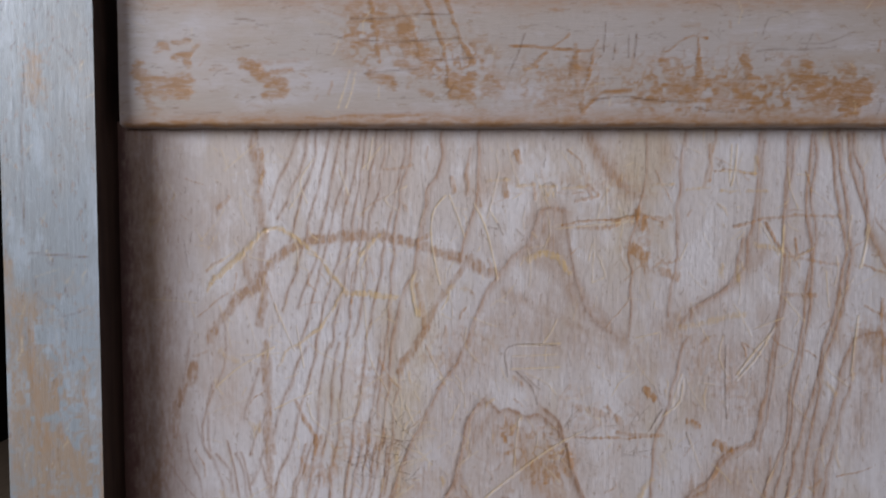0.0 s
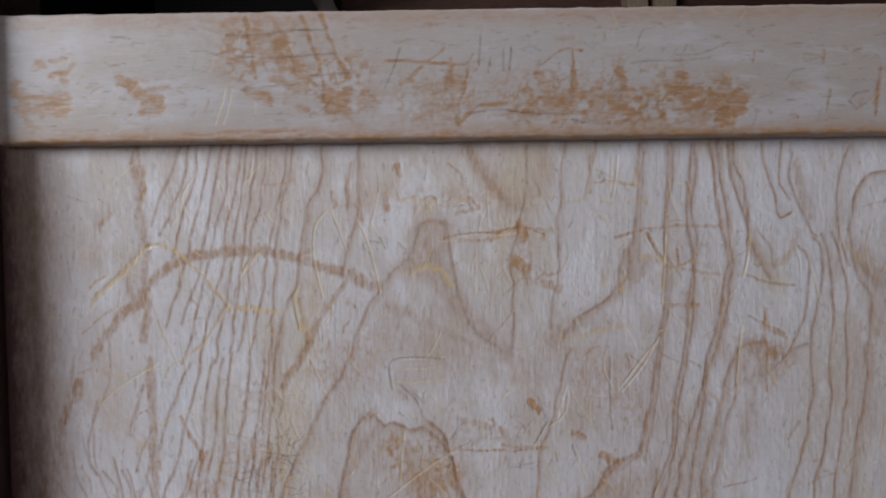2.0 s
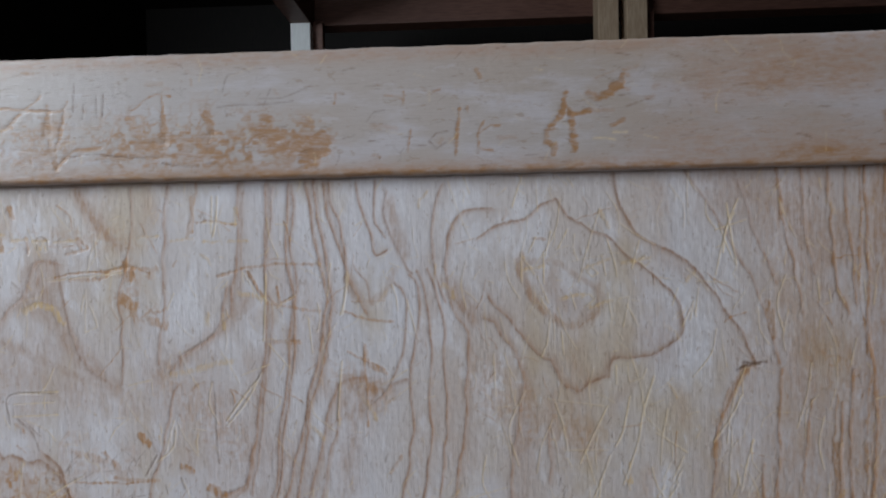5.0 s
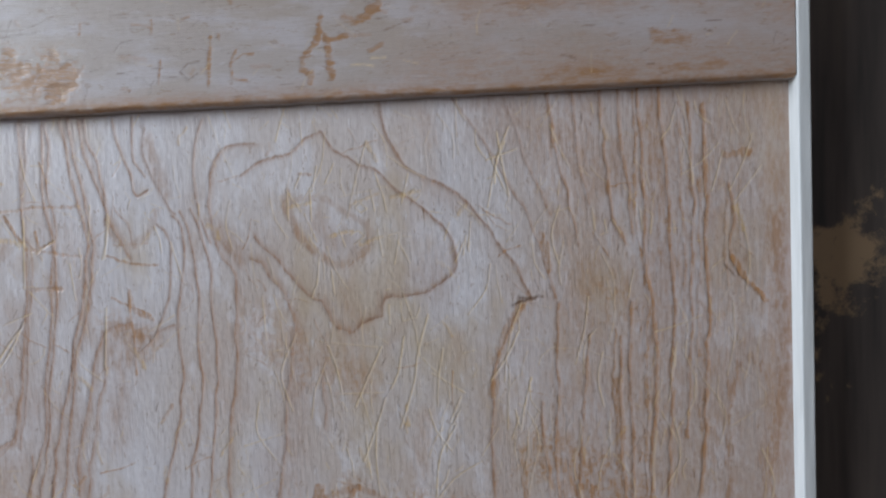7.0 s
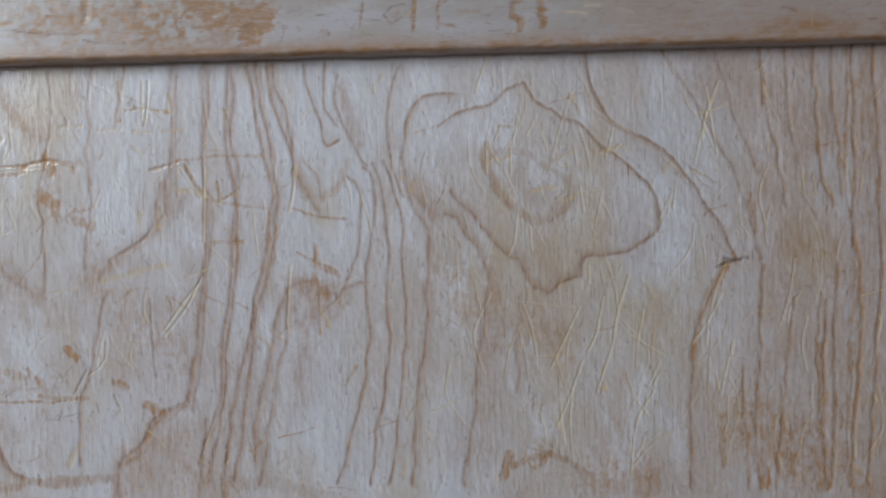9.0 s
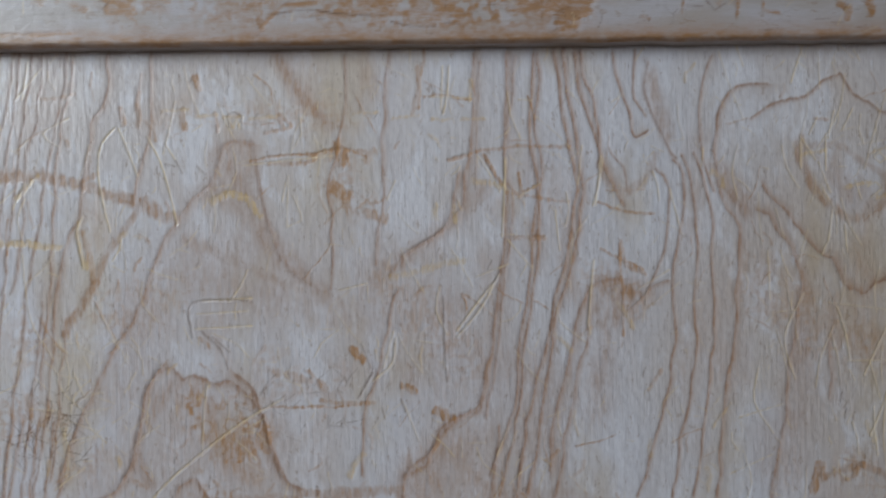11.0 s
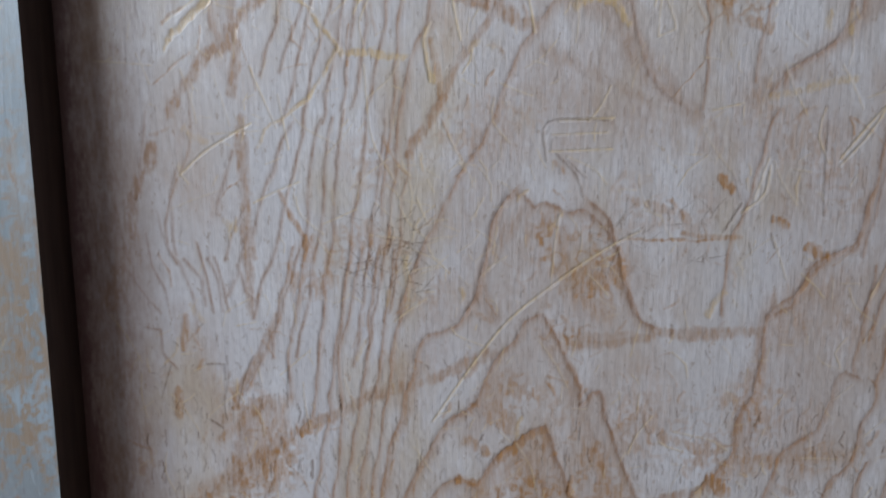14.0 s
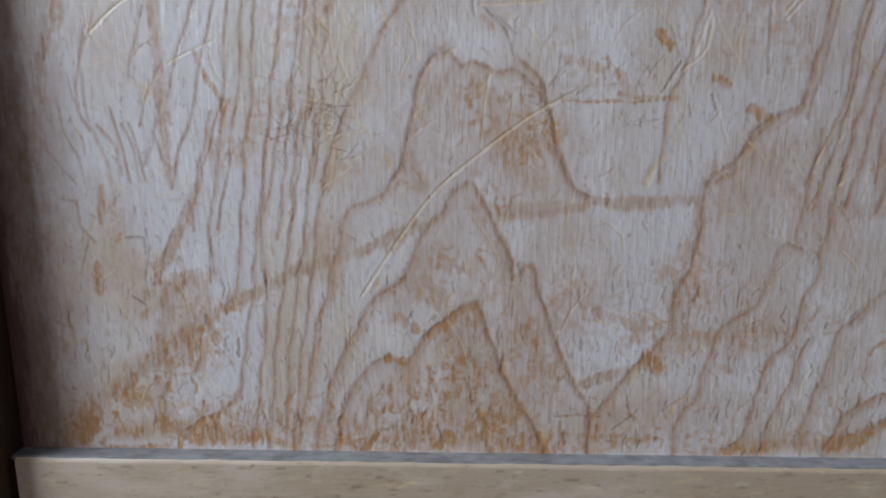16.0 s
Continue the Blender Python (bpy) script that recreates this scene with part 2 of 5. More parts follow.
    def scatter(self, kind, count, x, z, length, lean, w, s):
        """Countless small marks of one kind within a stretch of the board, upright or (lean below 0) level."""
        r = self.rng
        for _ in range(count):
            px, pz, ln = r.uniform(*x), r.uniform(*z), r.uniform(*length)
            a = radians((90 if lean > 0 else 0) + r.normal(0, abs(lean)))
            dx, dz, k = ln * math.cos(a), ln * math.sin(a), r.normal(0, 0.12) * ln
            self.mark(kind, r.uniform(*w), r.uniform(*s), 0, "%f,%f %f,%f %f,%f" % (px, pz, px + dx / 2 + k, pz + dz / 2, px + dx, pz + dz))

    def mesh(self, name, mat, y_front, depth, parent, label, radius=0.0, scale=1.0, worn=0.0, sides=None):
        """The board as a closed mesh, its worn face towards -y."""
        nz, nx = self.relief.shape
        relief = self.relief - self.relief.mean()
        y = np.full((nz, nx), y_front * 1000) - relief * scale
        zz = np.array(self.tz)
        if radius:
            edge = np.minimum(self.tz - self.zs[0], self.zs[-1] - self.tz)
            near = np.clip(radius - edge, 0, radius)
            y = y + radius - np.sqrt(np.maximum(radius ** 2 - near ** 2, 0))
            wave = worn * (soft_noise(self.rng, self.xs, self.zs, 9, 400) + 0.6 * soft_noise(self.rng, self.xs, self.zs, 2.5, 400) - 0.8)
            zz = zz + wave * np.exp(-edge / 3)
        front = np.stack([self.tx, y, zz], -1).reshape(-1, 3)
        idx = np.arange(nz * nx).reshape(nz, nx)
        rim = np.concatenate([idx[0, :-1], idx[:-1, -1], idx[-1, :0:-1], idx[:0:-1, 0]])
        lip, back = front[rim].copy(), front[rim].copy()
        back[:, 1] = (y_front + depth) * 1000
        verts = np.vstack([front, lip, back]) / 1000
        quads = np.stack([idx[:-1, :-1], idx[:-1, 1:], idx[1:, 1:], idx[1:, :-1]], -1).reshape(-1, 4)
        nl = len(front) + np.arange(len(rim))
        nb = nl + len(rim)
        skirt = np.stack([nl, nb, np.roll(nb, -1), np.roll(nl, -1)], -1)
        faces = np.vstack([quads, skirt])
        me = bpy.data.meshes.new(name)
        me.vertices.add(len(verts))
        me.vertices.foreach_set("co", verts.astype(np.float32).ravel())
        me.loops.add(faces.size + len(rim))
        me.loops.foreach_set("vertex_index", np.concatenate([faces.ravel(), nb[::-1]]).astype(np.int32))
        me.polygons.add(len(faces) + 1)
        me.polygons.foreach_set("loop_start", np.append(np.arange(len(faces)) * 4, faces.size).astype(np.int32))
        me.update(calc_edges=True)
        smooth = np.zeros(len(faces) + 1, bool)
        smooth[:len(quads)] = True
        me.polygons.foreach_set("use_smooth", smooth)
        for k in self.KINDS:
            at = me.attributes.new(k, "FLOAT", "POINT")
            at.data.foreach_set("value", np.concatenate([self.fields[k].ravel(), np.zeros(2 * len(rim))]).astype(np.float32))
        me.materials.append(mat)
        if sides:
            me.materials.append(sides)
            me.polygons.foreach_set("material_index", np.where(smooth, 0, 1).astype(np.int32))
        ob = new(name, me)
        ob.parent = parent
        ob.matrix_parent_inverse = Matrix.Translation(-parent.location)
        return tagged(ob, label)


def marked_wood(name, pale, warm, fibre, rough=0.4, upright=True, glaze=(0.74, 0.72, 0.735), tan=(0.50, 0.36, 0.25), heart=(0.44, 0.292, 0.215), stain=(0.45, 0.22, 0.075), broken=1.0):
    """Old varnished wood: fibres, broad worn and warm areas, and the board's own marks."""
    m, n, l, b = material(name, rough)
    co = n.new("ShaderNodeTexCoord")

    def noise_at(scale, size, detail, rgh=0.55):
        mp = n.new("ShaderNodeMapping")
        mp.inputs["Scale"].default_value = scale
        l.new(co.outputs["Object"], mp.inputs[0])
        t = n.new("ShaderNodeTexNoise")
        t.inputs["Scale"].default_value, t.inputs["Detail"].default_value, t.inputs["Roughness"].default_value = size, detail, rgh
        l.new(mp.outputs[0], t.inputs["Vector"])
        return t.outputs[0]

    def ramp(v, p0, p1, c0=(0, 0, 0), c1=(1, 1, 1)):
        r = n.new("ShaderNodeValToRGB")
        r.color_ramp.elements[0].position, r.color_ramp.elements[1].position = p0, p1
        r.color_ramp.elements[0].color, r.color_ramp.elements[1].color = (*c0, 1), (*c1, 1)
        l.new(v, r.inputs[0])
        return r.outputs[0]

    def mixed(f, a, c, amount=1.0, blend="MIX"):
        x = n.new("ShaderNodeMix")
        x.data_type, x.blend_type = "RGBA", blend
        mul = n.new("ShaderNodeMath")
        mul.operation = "MULTIPLY"
        mul.inputs[1].default_value = amount
        l.new(f, mul.inputs[0])
        l.new(mul.outputs[0], x.inputs[0])
        l.new(a, x.inputs[6])
        if isinstance(c, tuple):
            x.inputs[7].default_value = (*c, 1)
        else:
            l.new(c, x.inputs[7])
        return x.outputs[2]

    fib = noise_at(fibre, 9, 6, 0.65)
    broad = noise_at((1, 1, 0.6) if upright else (0.5, 1, 1), 7, 5)
    specks = noise_at((1, 1, 0.5) if upright else (0.4, 1, 1), 260, 3, 0.7)
    tone = ramp(broad, 0.40, 0.60, warm, pale)
    worn = noise_at((1, 1, 0.5) if upright else (0.28, 1, 1), 40, 9, 0.66)
    tone = mixed(ramp(worn, 0.50, 0.59), tone, glaze, 0.7)
    aged = noise_at((1, 1, 0.5) if upright else (0.5, 1, 1), 15, 8, 0.62)
    tone = mixed(ramp(aged, 0.53, 0.66), tone, tan, 0.6)
    dark_fibre = ramp(fib, 0.28, 0.56, (0.91, 0.885, 0.86), (1.02, 1.02, 1.03))
    one = n.new("ShaderNodeValue")
    one.outputs[0].default_value = 1.0
    out = mixed(one.outputs[0], tone, dark_fibre, 0.6, "MULTIPLY")
    out = mixed(ramp(specks, 0.60, 0.68), out, (0.34, 0.23, 0.16), 0.45)
    flecks = noise_at((1, 1, 0.3) if upright else (0.3, 1, 1), 420, 5, 0.7)
    chips = noise_at((1, 1, 0.35) if upright else (0.35, 1, 1), 150, 6, 0.7)
    out = mixed(ramp(chips, 0.60, 0.65), out, glaze, 0.5)
    # the maroon, laid last, is old varnish with the stile's shade mixed in
    for key, colour, amount, ragged in (("heart", heart, 0.88, 0.3 * broken), ("ring", (0.31, 0.16, 0.095), 0.72, 0.5), ("stain", stain, 0.85, 0.45),
                                        ("scuff", (0.66, 0.47, 0.24), 0.75, 0.7), ("raw", (0.74, 0.59, 0.37), 0.82, 0.4), ("cut", (0.17, 0.095, 0.055), 0.80, 0.5), ("varnish_shade", (0.095, 0.04, 0.036), 0.93, 0.06)):
        at = n.new("ShaderNodeAttribute")
        at.attribute_name = key
        # the marks break up along the fibres
        gain = n.new("ShaderNodeMapRange")
        gain.inputs["From Min"].default_value, gain.inputs["From Max"].default_value = 0.36, 0.64
        gain.inputs["To Min"].default_value, gain.inputs["To Max"].default_value = 1 - ragged, 1 + 0.9 * ragged
        l.new(flecks, gain.inputs[0])
        mul = n.new("ShaderNodeMath")
        mul.operation, mul.use_clamp = "MULTIPLY", True
        l.new(at.outputs["Fac"], mul.inputs[0])
        l.new(gain.outputs[0], mul.inputs[1])
        out = mixed(mul.outputs[0], out, colour, amount)
    l.new(out, b.inputs["Base Color"])
    rr = n.new("ShaderNodeMapRange")
    rr.inputs["To Min"].default_value, rr.inputs["To Max"].default_value = rough - 0.08, rough + 0.14
    l.new(broad, rr.inputs[0])
    l.new(rr.outputs[0], b.inputs["Roughness"])
    bp = n.new("ShaderNodeBump")
    bp.inputs["Strength"].default_value, bp.inputs["Distance"].default_value = 0.25, 0.0007
    grain = n.new("ShaderNodeMath")
    grain.operation = "MULTIPLY_ADD"
    grain.inputs[1].default_value = 0.9
    l.new(flecks, grain.inputs[0])
    l.new(fib, grain.inputs[2])
    l.new(grain.outputs[0], bp.inputs["Height"])
    l.new(bp.outputs[0], b.inputs["Normal"])
    return m


PANEL_WOOD = marked_wood("scratched_plywood", (0.69, 0.67, 0.70), (0.61, 0.535, 0.495), (110, 110, 7), 0.33, glaze=(0.77, 0.755, 0.79), tan=(0.56, 0.435, 0.285))
RAIL_MARKED = marked_wood("scuffed_rail_wood", (0.485, 0.445, 0.44), (0.445, 0.375, 0.33), (9, 110, 110), 0.38, upright=False, glaze=(0.55, 0.52, 0.545), tan=(0.43, 0.33, 0.255), stain=(0.38, 0.18, 0.055))
LOW_WOOD = marked_wood("bottom_rail_wood", (0.57, 0.475, 0.38), (0.50, 0.39, 0.29), (6, 90, 90), 0.5, upright=False, glaze=(0.63, 0.545, 0.45), tan=(0.46, 0.345, 0.24))
STILE_WOOD = marked_wood("flaking_stile_paint", (0.34, 0.41, 0.48), (0.30, 0.34, 0.375), (70, 70, 5), 0.45, glaze=(0.42, 0.495, 0.57), tan=(0.34, 0.34, 0.335), heart=(0.38, 0.28, 0.20), broken=1.5)

# ---- the panelled partition ----
XL, XR, ZB, ZT, ZTOP = -0.1745, 0.577, -0.2705, 0.0545, 0.122
partition = tagged(empty("panelled_partition", (0.2, 0.02, FZ)), "scratched pale plywood panel framed by worn wooden rails and stile", "partition")

ply = Board(-178.5, 579.0, -274.5, 58.5, 0.56, 3, True)
# broad warm areas of the veneer
for zone in ("520,40 530,-60 525,-160 530,-270", "470,40 480,-80 470,-180", "560,50 565,-270", "60,-190 55,-260", "230,-190 300,-230 420,-240", "120,-60 170,-120 150,-200", "20,-140 60,-130"):
    ply.mark("w", 60, 0.3, 0, zone)
for zone in ("500,50 505,-60 500,-170", "540,50 545,-60 540,-200", "450,-40 440,-130 460,-180", "30,-250 60,-262 120,-262", "-140,-262 -60,-266 20,-266"):
    ply.mark("v", 46, 0.12, 0, zone)
# dark margins: at left old varnish and the stile's shade, both as colour
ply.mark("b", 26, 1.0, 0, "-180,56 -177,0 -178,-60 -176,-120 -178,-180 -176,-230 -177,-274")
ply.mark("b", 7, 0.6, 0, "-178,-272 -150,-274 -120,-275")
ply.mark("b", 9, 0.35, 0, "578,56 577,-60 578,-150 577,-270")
ply.mark("y", 2.7, 1, 0, "-127,-32 -122,-24 -113,-16 -105,-7 -97,1")
ply.mark("y", 1.8, 0.8, 0, "-97,1 -89,1 -80,-4 -71,-12 -62,-21 -54,-31")
ply.mark("y", 2.7, 0.7, 0, "-52,-33 -39,-34 -25,-35")
ply.mark("y", 1.8, 0.7, 0, "-54,-31 -61,-45 -69,-54 -78,-60 -86,-66 -89,-73")
ply.mark("y", 2.4, 0.7, 0, "-44,-13 -41,-9 -35,-3")
ply.mark("y", 2.1, 0.8, 0, "-17,-24 -17,-33 -13,-45")
ply.mark("s", 1.8, 0.5, 0, "118,7 101,7 90,2 72,1")
ply.mark("c", 0.9, 0.8, 0, "41,-102 39,-119 38,-135")
ply.mark("c", 1.2, 0.8, 0, "154,46 153,26")
ply.mark("c", 0.9, 0.7, 0, "148,32 167,31")
ply.mark("c", 0.9, 0.8, 0, "-92,-39 -87,-51 -81,-65")
ply.mark("c", 0.9, 0.8, 0, "-80,-51 -76,-74")
ply.mark("c", 1.2, 1, 0, "-124,-85 -114,-76 -103,-69 -92,-63")
ply.mark("c", 0.9, 0.9, 0, "-92,-97 -82,-92 -72,-88")
ply.mark("c", 0.9, 0.7, 0, "-44,33 -32,47")
ply.mark("c", 0.9, 0.7, 0, "-20,24 -32,17 -25,11")
ply.mark("c", 0.9, 0.6, 0, "-43,-39 -40,-69 -30,-88")
ply.mark("c", 0.9, 0.7, 0, "81,-4 80,-28")
ply.mark("c", 0.9, 0.7, 0, "83,-13 87,-25 80,-28")
ply.mark("d", 1.2, 0.8, 0, "39,-76 48,-85 51,-94")
ply.mark("c", 0.9, 0.6, 0, "-127,-21 -114,-12")
ply.mark("c", 0.9, 0.6, 0, "-56,-18 -46,-9")
ply.mark("c", 0.9, 0.7, 0, "177,-138 182,-125")
ply.mark("c", 0.9, 0.6, 0, "133,-111 140,-130")
ply.mark("s", 1.8, 0.5, 0, "38,41 40,38")
ply.mark("s", 1.8, 0.5, 0, "48,26 49,17")
ply.mark("s", 2.1, 0.5, 0, "75,26 79,19")
ply.mark("s", 2.1, 0.4, 0, "13,35 11,20")
ply.mark("s", 2.1, 0.5, 0, "4,29 5,21")
ply.mark("s", 1.8, 0.4, 0, "-32,33 -17,35")
ply.mark("y", 1.5, 0.6, 0, "54,23 56,19 58,23 59,18")
ply.mark("s", 1.5, 0.5, 0, "142,46 143,38 139,23")
ply.mark("s", 1.8, 0.4, 0, "156,2 165,5")
ply.mark("c", 0.9, 0.8, 0, "170,4 177,-7 180,-13")
ply.mark("d", 0.9, 0.7, 0, "-107,-166 -107,-178 -109,-188 -108,-196")
ply.mark("d", 0.9, 0.6, 0, "-95,-166 -100,-178 -103,-190")
ply.mark("d", 0.9, 0.7, 0, "-79,-171 -80,-183 -80,-190")
ply.mark("d", 0.9, 0.8, 0, "20,-256 23,-264")
ply.mark("d", 0.9, 0.8, 0, "-6,-259 -10,-266")
ply.mark("c", 0.7, 0.8, 0, "-6,-191 -12,-193")
ply.mark("c", 0.7, 0.6, 0, "143,-182 138,-189")
ply.mark("c", 0.7, 0.6, 0, "48,-165 50,-158")
ply.mark("c", 0.7, 0.6, 0, "74,-165 78,-149")
ply.mark("c", 0.7, 0.7, 0, "78,-191 79,-182")
ply.mark("c", 0.7, 0.7, 0, "-76,-142 -75,-154")
ply.mark("d", 0.7, 0.6, 0, "-138,-186 -133,-171")
ply.mark("d", 0.7, 0.6, 0, "104,-237 106,-247")
ply.mark("d", 2.1, 1, 0, "437,-53 441,-51 449,-50")
ply.mark("s", 1.2, 0.6, 0, "227,-41 236,-45 248,-51")
ply.mark("s", 1.5, 0.6, 0, "236,-38 237,-51 238,-81")
ply.mark("s", 1.2, 0.5, 0, "226,-19 237,-22 252,-24")
ply.mark("s", 1.5, 0.5, 0, "163,5 185,8 213,8")
ply.mark("c", 0.9, 0.7, 0, "188,-16 199,-9")
ply.mark("s", 1.5, 0.5, 0, "187,-34 201,-35")
ply.mark("c", 0.9, 0.6, 0, "245,-60 260,-51")
ply.mark("d", 0.9, 0.5, 0, "173,5 180,-12")
ply.mark("s", 1.7, 0.6, 0, "489,-67 487,-90 488,-114 487,-137")
ply.mark("s", 2.0, 0.6, 0, "501,53 501,20 500,-3 501,-17 504,-34 506,-57 504,-80 504,-109 503,-138 502,-162")
ply.mark("s", 1.7, 0.5, 0, "523,47 524,19 524,-9 525,-38 523,-63")
ply.mark("s", 2.0, 0.5, 0, "535,18 533,-4 533,-38 531,-69 532,-92")
ply.mark("s", 1.7, 0.5, 0, "546,-4 545,-30 547,-53")
ply.mark("d", 1.7, 0.7, 0, "545,-36 550,-42")
ply.mark("c", 0.8, 1, 0, "323,11 323,-4")
ply.mark("c", 0.8, 0.8, 0, "323,11 330,0")
ply.mark("c", 0.8, 0.8, 0, "335,12 335,-5")
ply.mark("c", 0.8, 0.8, 0, "331,20 327,12")
ply.mark("c", 0.8, 0.9, 0, "339,23 336,10")
ply.mark("c", 0.8, 0.8, 0, "348,24 343,14")
ply.mark("c", 0.8, 0.9, 0, "366,10 368,-1")
ply.mark("c", 0.8, 0.9, 0, "369,18 373,5 374,-2")
ply.mark("c", 0.8, 0.9, 0, "386,17 382,2")
ply.mark("c", 0.8, 0.7, 0, "386,6 389,9 392,6 389,3 386,6")
ply.mark("c", 0.8, 0.8, 0, "358,1 361,3 364,0 361,-2 358,1")
ply.mark("c", 0.8, 0.8, 0, "349,-10 352,-19")
ply.mark("c", 0.8, 0.8, 0, "355,-13 359,-11 362,-14 357,-18")
ply.mark("c", 0.8, 0.8, 0, "369,-11 371,-25")
ply.mark("c", 0.8, 0.8, 0, "375,-14 380,-13 377,-29")
ply.mark("c", 0.8, 0.8, 0, "379,-17 385,-29")
ply.mark("c", 0.8, 0.7, 0, "406,-9 403,-18")
ply.mark("c", 0.8, 0.7, 0, "408,-30 413,-19")
ply.mark("c", 0.8, 0.7, 0, "417,-9 415,-23")
ply.mark("c", 1.1, 0.9, 0, "338,-24 336,-38 333,-45")
ply.mark("c", 0.8, 0.9, 0, "344,-31 345,-44")
ply.mark("c", 1.1, 0.9, 0, "340,-70 344,-82 346,-95")
ply.mark("c", 1.1, 0.9, 0, "368,-72 360,-88 353,-103")
ply.mark("c", 0.8, 0.7, 0, "345,-96 368,-96")
ply.mark("c", 0.8, 0.6, 0, "336,-68 366,-72")
ply.mark("c", 1.1, 0.9, 0, "380,-67 376,-86 372,-94")
ply.mark("c", 1.1, 0.9, 0, "393,-56 387,-75 384,-92 376,-115")
ply.mark("c", 1.1, 0.9, 0, "369,-99 363,-115 356,-132")
ply.mark("c", 0.8, 0.7, 0, "356,-97 361,-115")
ply.mark("c", 0.8, 0.8, 0, "400,-74 397,-89 396,-104")
ply.mark("c", 1.1, 0.9, 0, "373,-50 373,-60")
ply.mark("c", 0.8, 0.8, 0, "379,-49 380,-59 387,-57 389,-52")
ply.mark("c", 1.1, 1, 0, "439,-67 433,-79 424,-92")
ply.mark("c", 1.1, 0.8, 0, "408,-100 402,-113")
ply.mark("c", 1.1, 0.9, 0, "405,-115 397,-128 394,-143 393,-158")
ply.mark("c", 0.8, 0.8, 0, "418,-134 403,-143 391,-158")
ply.mark("c", 1.1, 1, 0, "445,-91 441,-106 439,-117")
ply.mark("c", 0.8, 0.9, 0, "479,-67 473,-75 472,-90")
ply.mark("c", 0.8, 0.9, 0, "520,-75 517,-92 515,-106")
ply.mark("c", 0.8, 0.8, 0, "525,-73 524,-83")
ply.mark("c", 0.8, 0.8, 0, "529,-92 528,-104")
ply.mark("c", 0.8, 0.9, 0, "436,31 431,20 426,-2")
ply.mark("c", 0.8, 0.9, 0, "428,25 433,11 437,3")
ply.mark("c", 1.1, 0.9, 0, "479,-5 480,-16")
ply.mark("c", 0.8, 0.7, 0, "485,-11 486,-18")
ply.mark("c", 0.8, 0.7, 0, "489,-11 493,-18")
ply.mark("c", 1.1, 0.9, 0, "503,-7 504,-17")
ply.mark("c", 1.1, 0.8, 0, "509,-10 508,-19")
ply.mark("c", 0.8, 0.7, 0, "520,-13 520,-19")
ply.mark("c", 0.8, 0.9, 0, "522,45 519,34 514,28")
ply.mark("c", 0.8, 0.9, 0, "525,29 529,16 530,5")
ply.mark("c", 0.8, 0.8, 0, "543,25 534,16 524,10")
ply.mark("c", 0.8, 0.9, 0, "545,21 541,7 539,1")
ply.mark("c", 0.8, 0.9, 0, "560,29 555,15 548,1")
ply.mark("c", 0.8, 0.8, 0, "564,13 557,4 550,-5")
ply.mark("c", 0.8, 0.7, 0, "480,48 481,43")
ply.mark("c", 0.8, 0.7, 0, "441,-12 435,-20")
ply.mark("c", 0.8, 0.7, 0, "544,-33 538,-38")
ply.mark("c", 0.8, 0.6, 0, "546,-120 564,-109")
ply.mark("c", 0.8, 0.7, 0, "448,-20 449,-32 454,-40")
ply.mark("c", 0.8, 0.7, 0, "464,-21 461,-35 462,-43")
ply.mark("c", 0.8, 0.8, 0, "499,-37 496,-51")
ply.mark("c", 0.8, 0.7, 0, "434,-123 438,-111")
ply.mark("c", 0.8, 0.7, 0, "427,-117 418,-131")
ply.mark("c", 0.8, 0.6, 0, "311,-23 315,-37")
ply.mark("c", 0.8, 0.7, 0, "307,-43 308,-66")
ply.mark("c", 0.8, 0.6, 0, "288,-149 309,-140")
ply.mark("c", 1.1, 0.6, 0, "293,-122 314,-116")
ply.mark("w", 14.9, 0.38, 0, "337,-4 344,-13 356,-22")
ply.mark("w", 17.9, 0.18, 0, "344,-46 374,-35 395,-35")
ply.mark("w", 14.9, 0.5, 0, "59,7 54,-3 44,-12")
ply.mark("w", 17.9, 0.3, 0, "51,-33 69,-46 91,-64")
ply.mark("w", 20.8, 0.3, 0, "45,-116 46,-141")
ply.mark("w", 26.8, 0.25, 0, "149,-46 147,-77 141,-102")
ply.mark("w", 17.9, 0.35, 0, "174,-47 179,-90")
ply.mark("w", 17.9, 0.3, 0, "-132,5 -123,12 -126,-6")
ply.mark("w", 20.8, 0.45, 0, "-161,49 -161,4 -160,-45 -160,-89 -162,-143")
ply.mark("w", 14.0, 0.4, 0, "-158,-141 -158,-178 -159,-217 -160,-261")
ply.mark("w", 21.1, 0.4, 0, "35,-209 33,-235 26,-251")
ply.mark("w", 16.4, 0.3, 0, "148,-165 143,-189 133,-214")
ply.mark("w", 14.0, 0.35, 0, "32,-161 20,-177 1,-204")
ply.mark("w", 21.1, 0.35, 0, "63,-240 101,-250 138,-245")
ply.mark("w", 14.0, 0.3, 0, "-80,-253 -24,-257 27,-259")
ply.mark("w", 17.9, 0.35, 0, "238,-72 228,-94 225,-116")
ply.mark("w", 19.7, 0.4, 0, "325,-78 321,-102 315,-150")
ply.mark("w", 25.4, 0.45, 0, "568,3 570,-54 567,-112 565,-160")
ply.mark("w", 16.9, 0.45, 0, "512,44 511,5 512,-29")
ply.mark("w", 22.5, 0.35, 0, "480,-78 494,-108 499,-150")
ply.mark("y", 2.8, 0.45, 0, "128,-53 144,-49 163,-45")
ply.mark("d", 1.2, 0.8, 0, "119,-97 112,-109")
ply.mark("d", 1.2, 0.7, 0, "132,-110 134,-116")
ply.mark("d", 1.2, 0.6, 0, "114,-83 118,-95")
ply.mark("c", 0.9, 0.8, 0, "104,-58 117,-55")
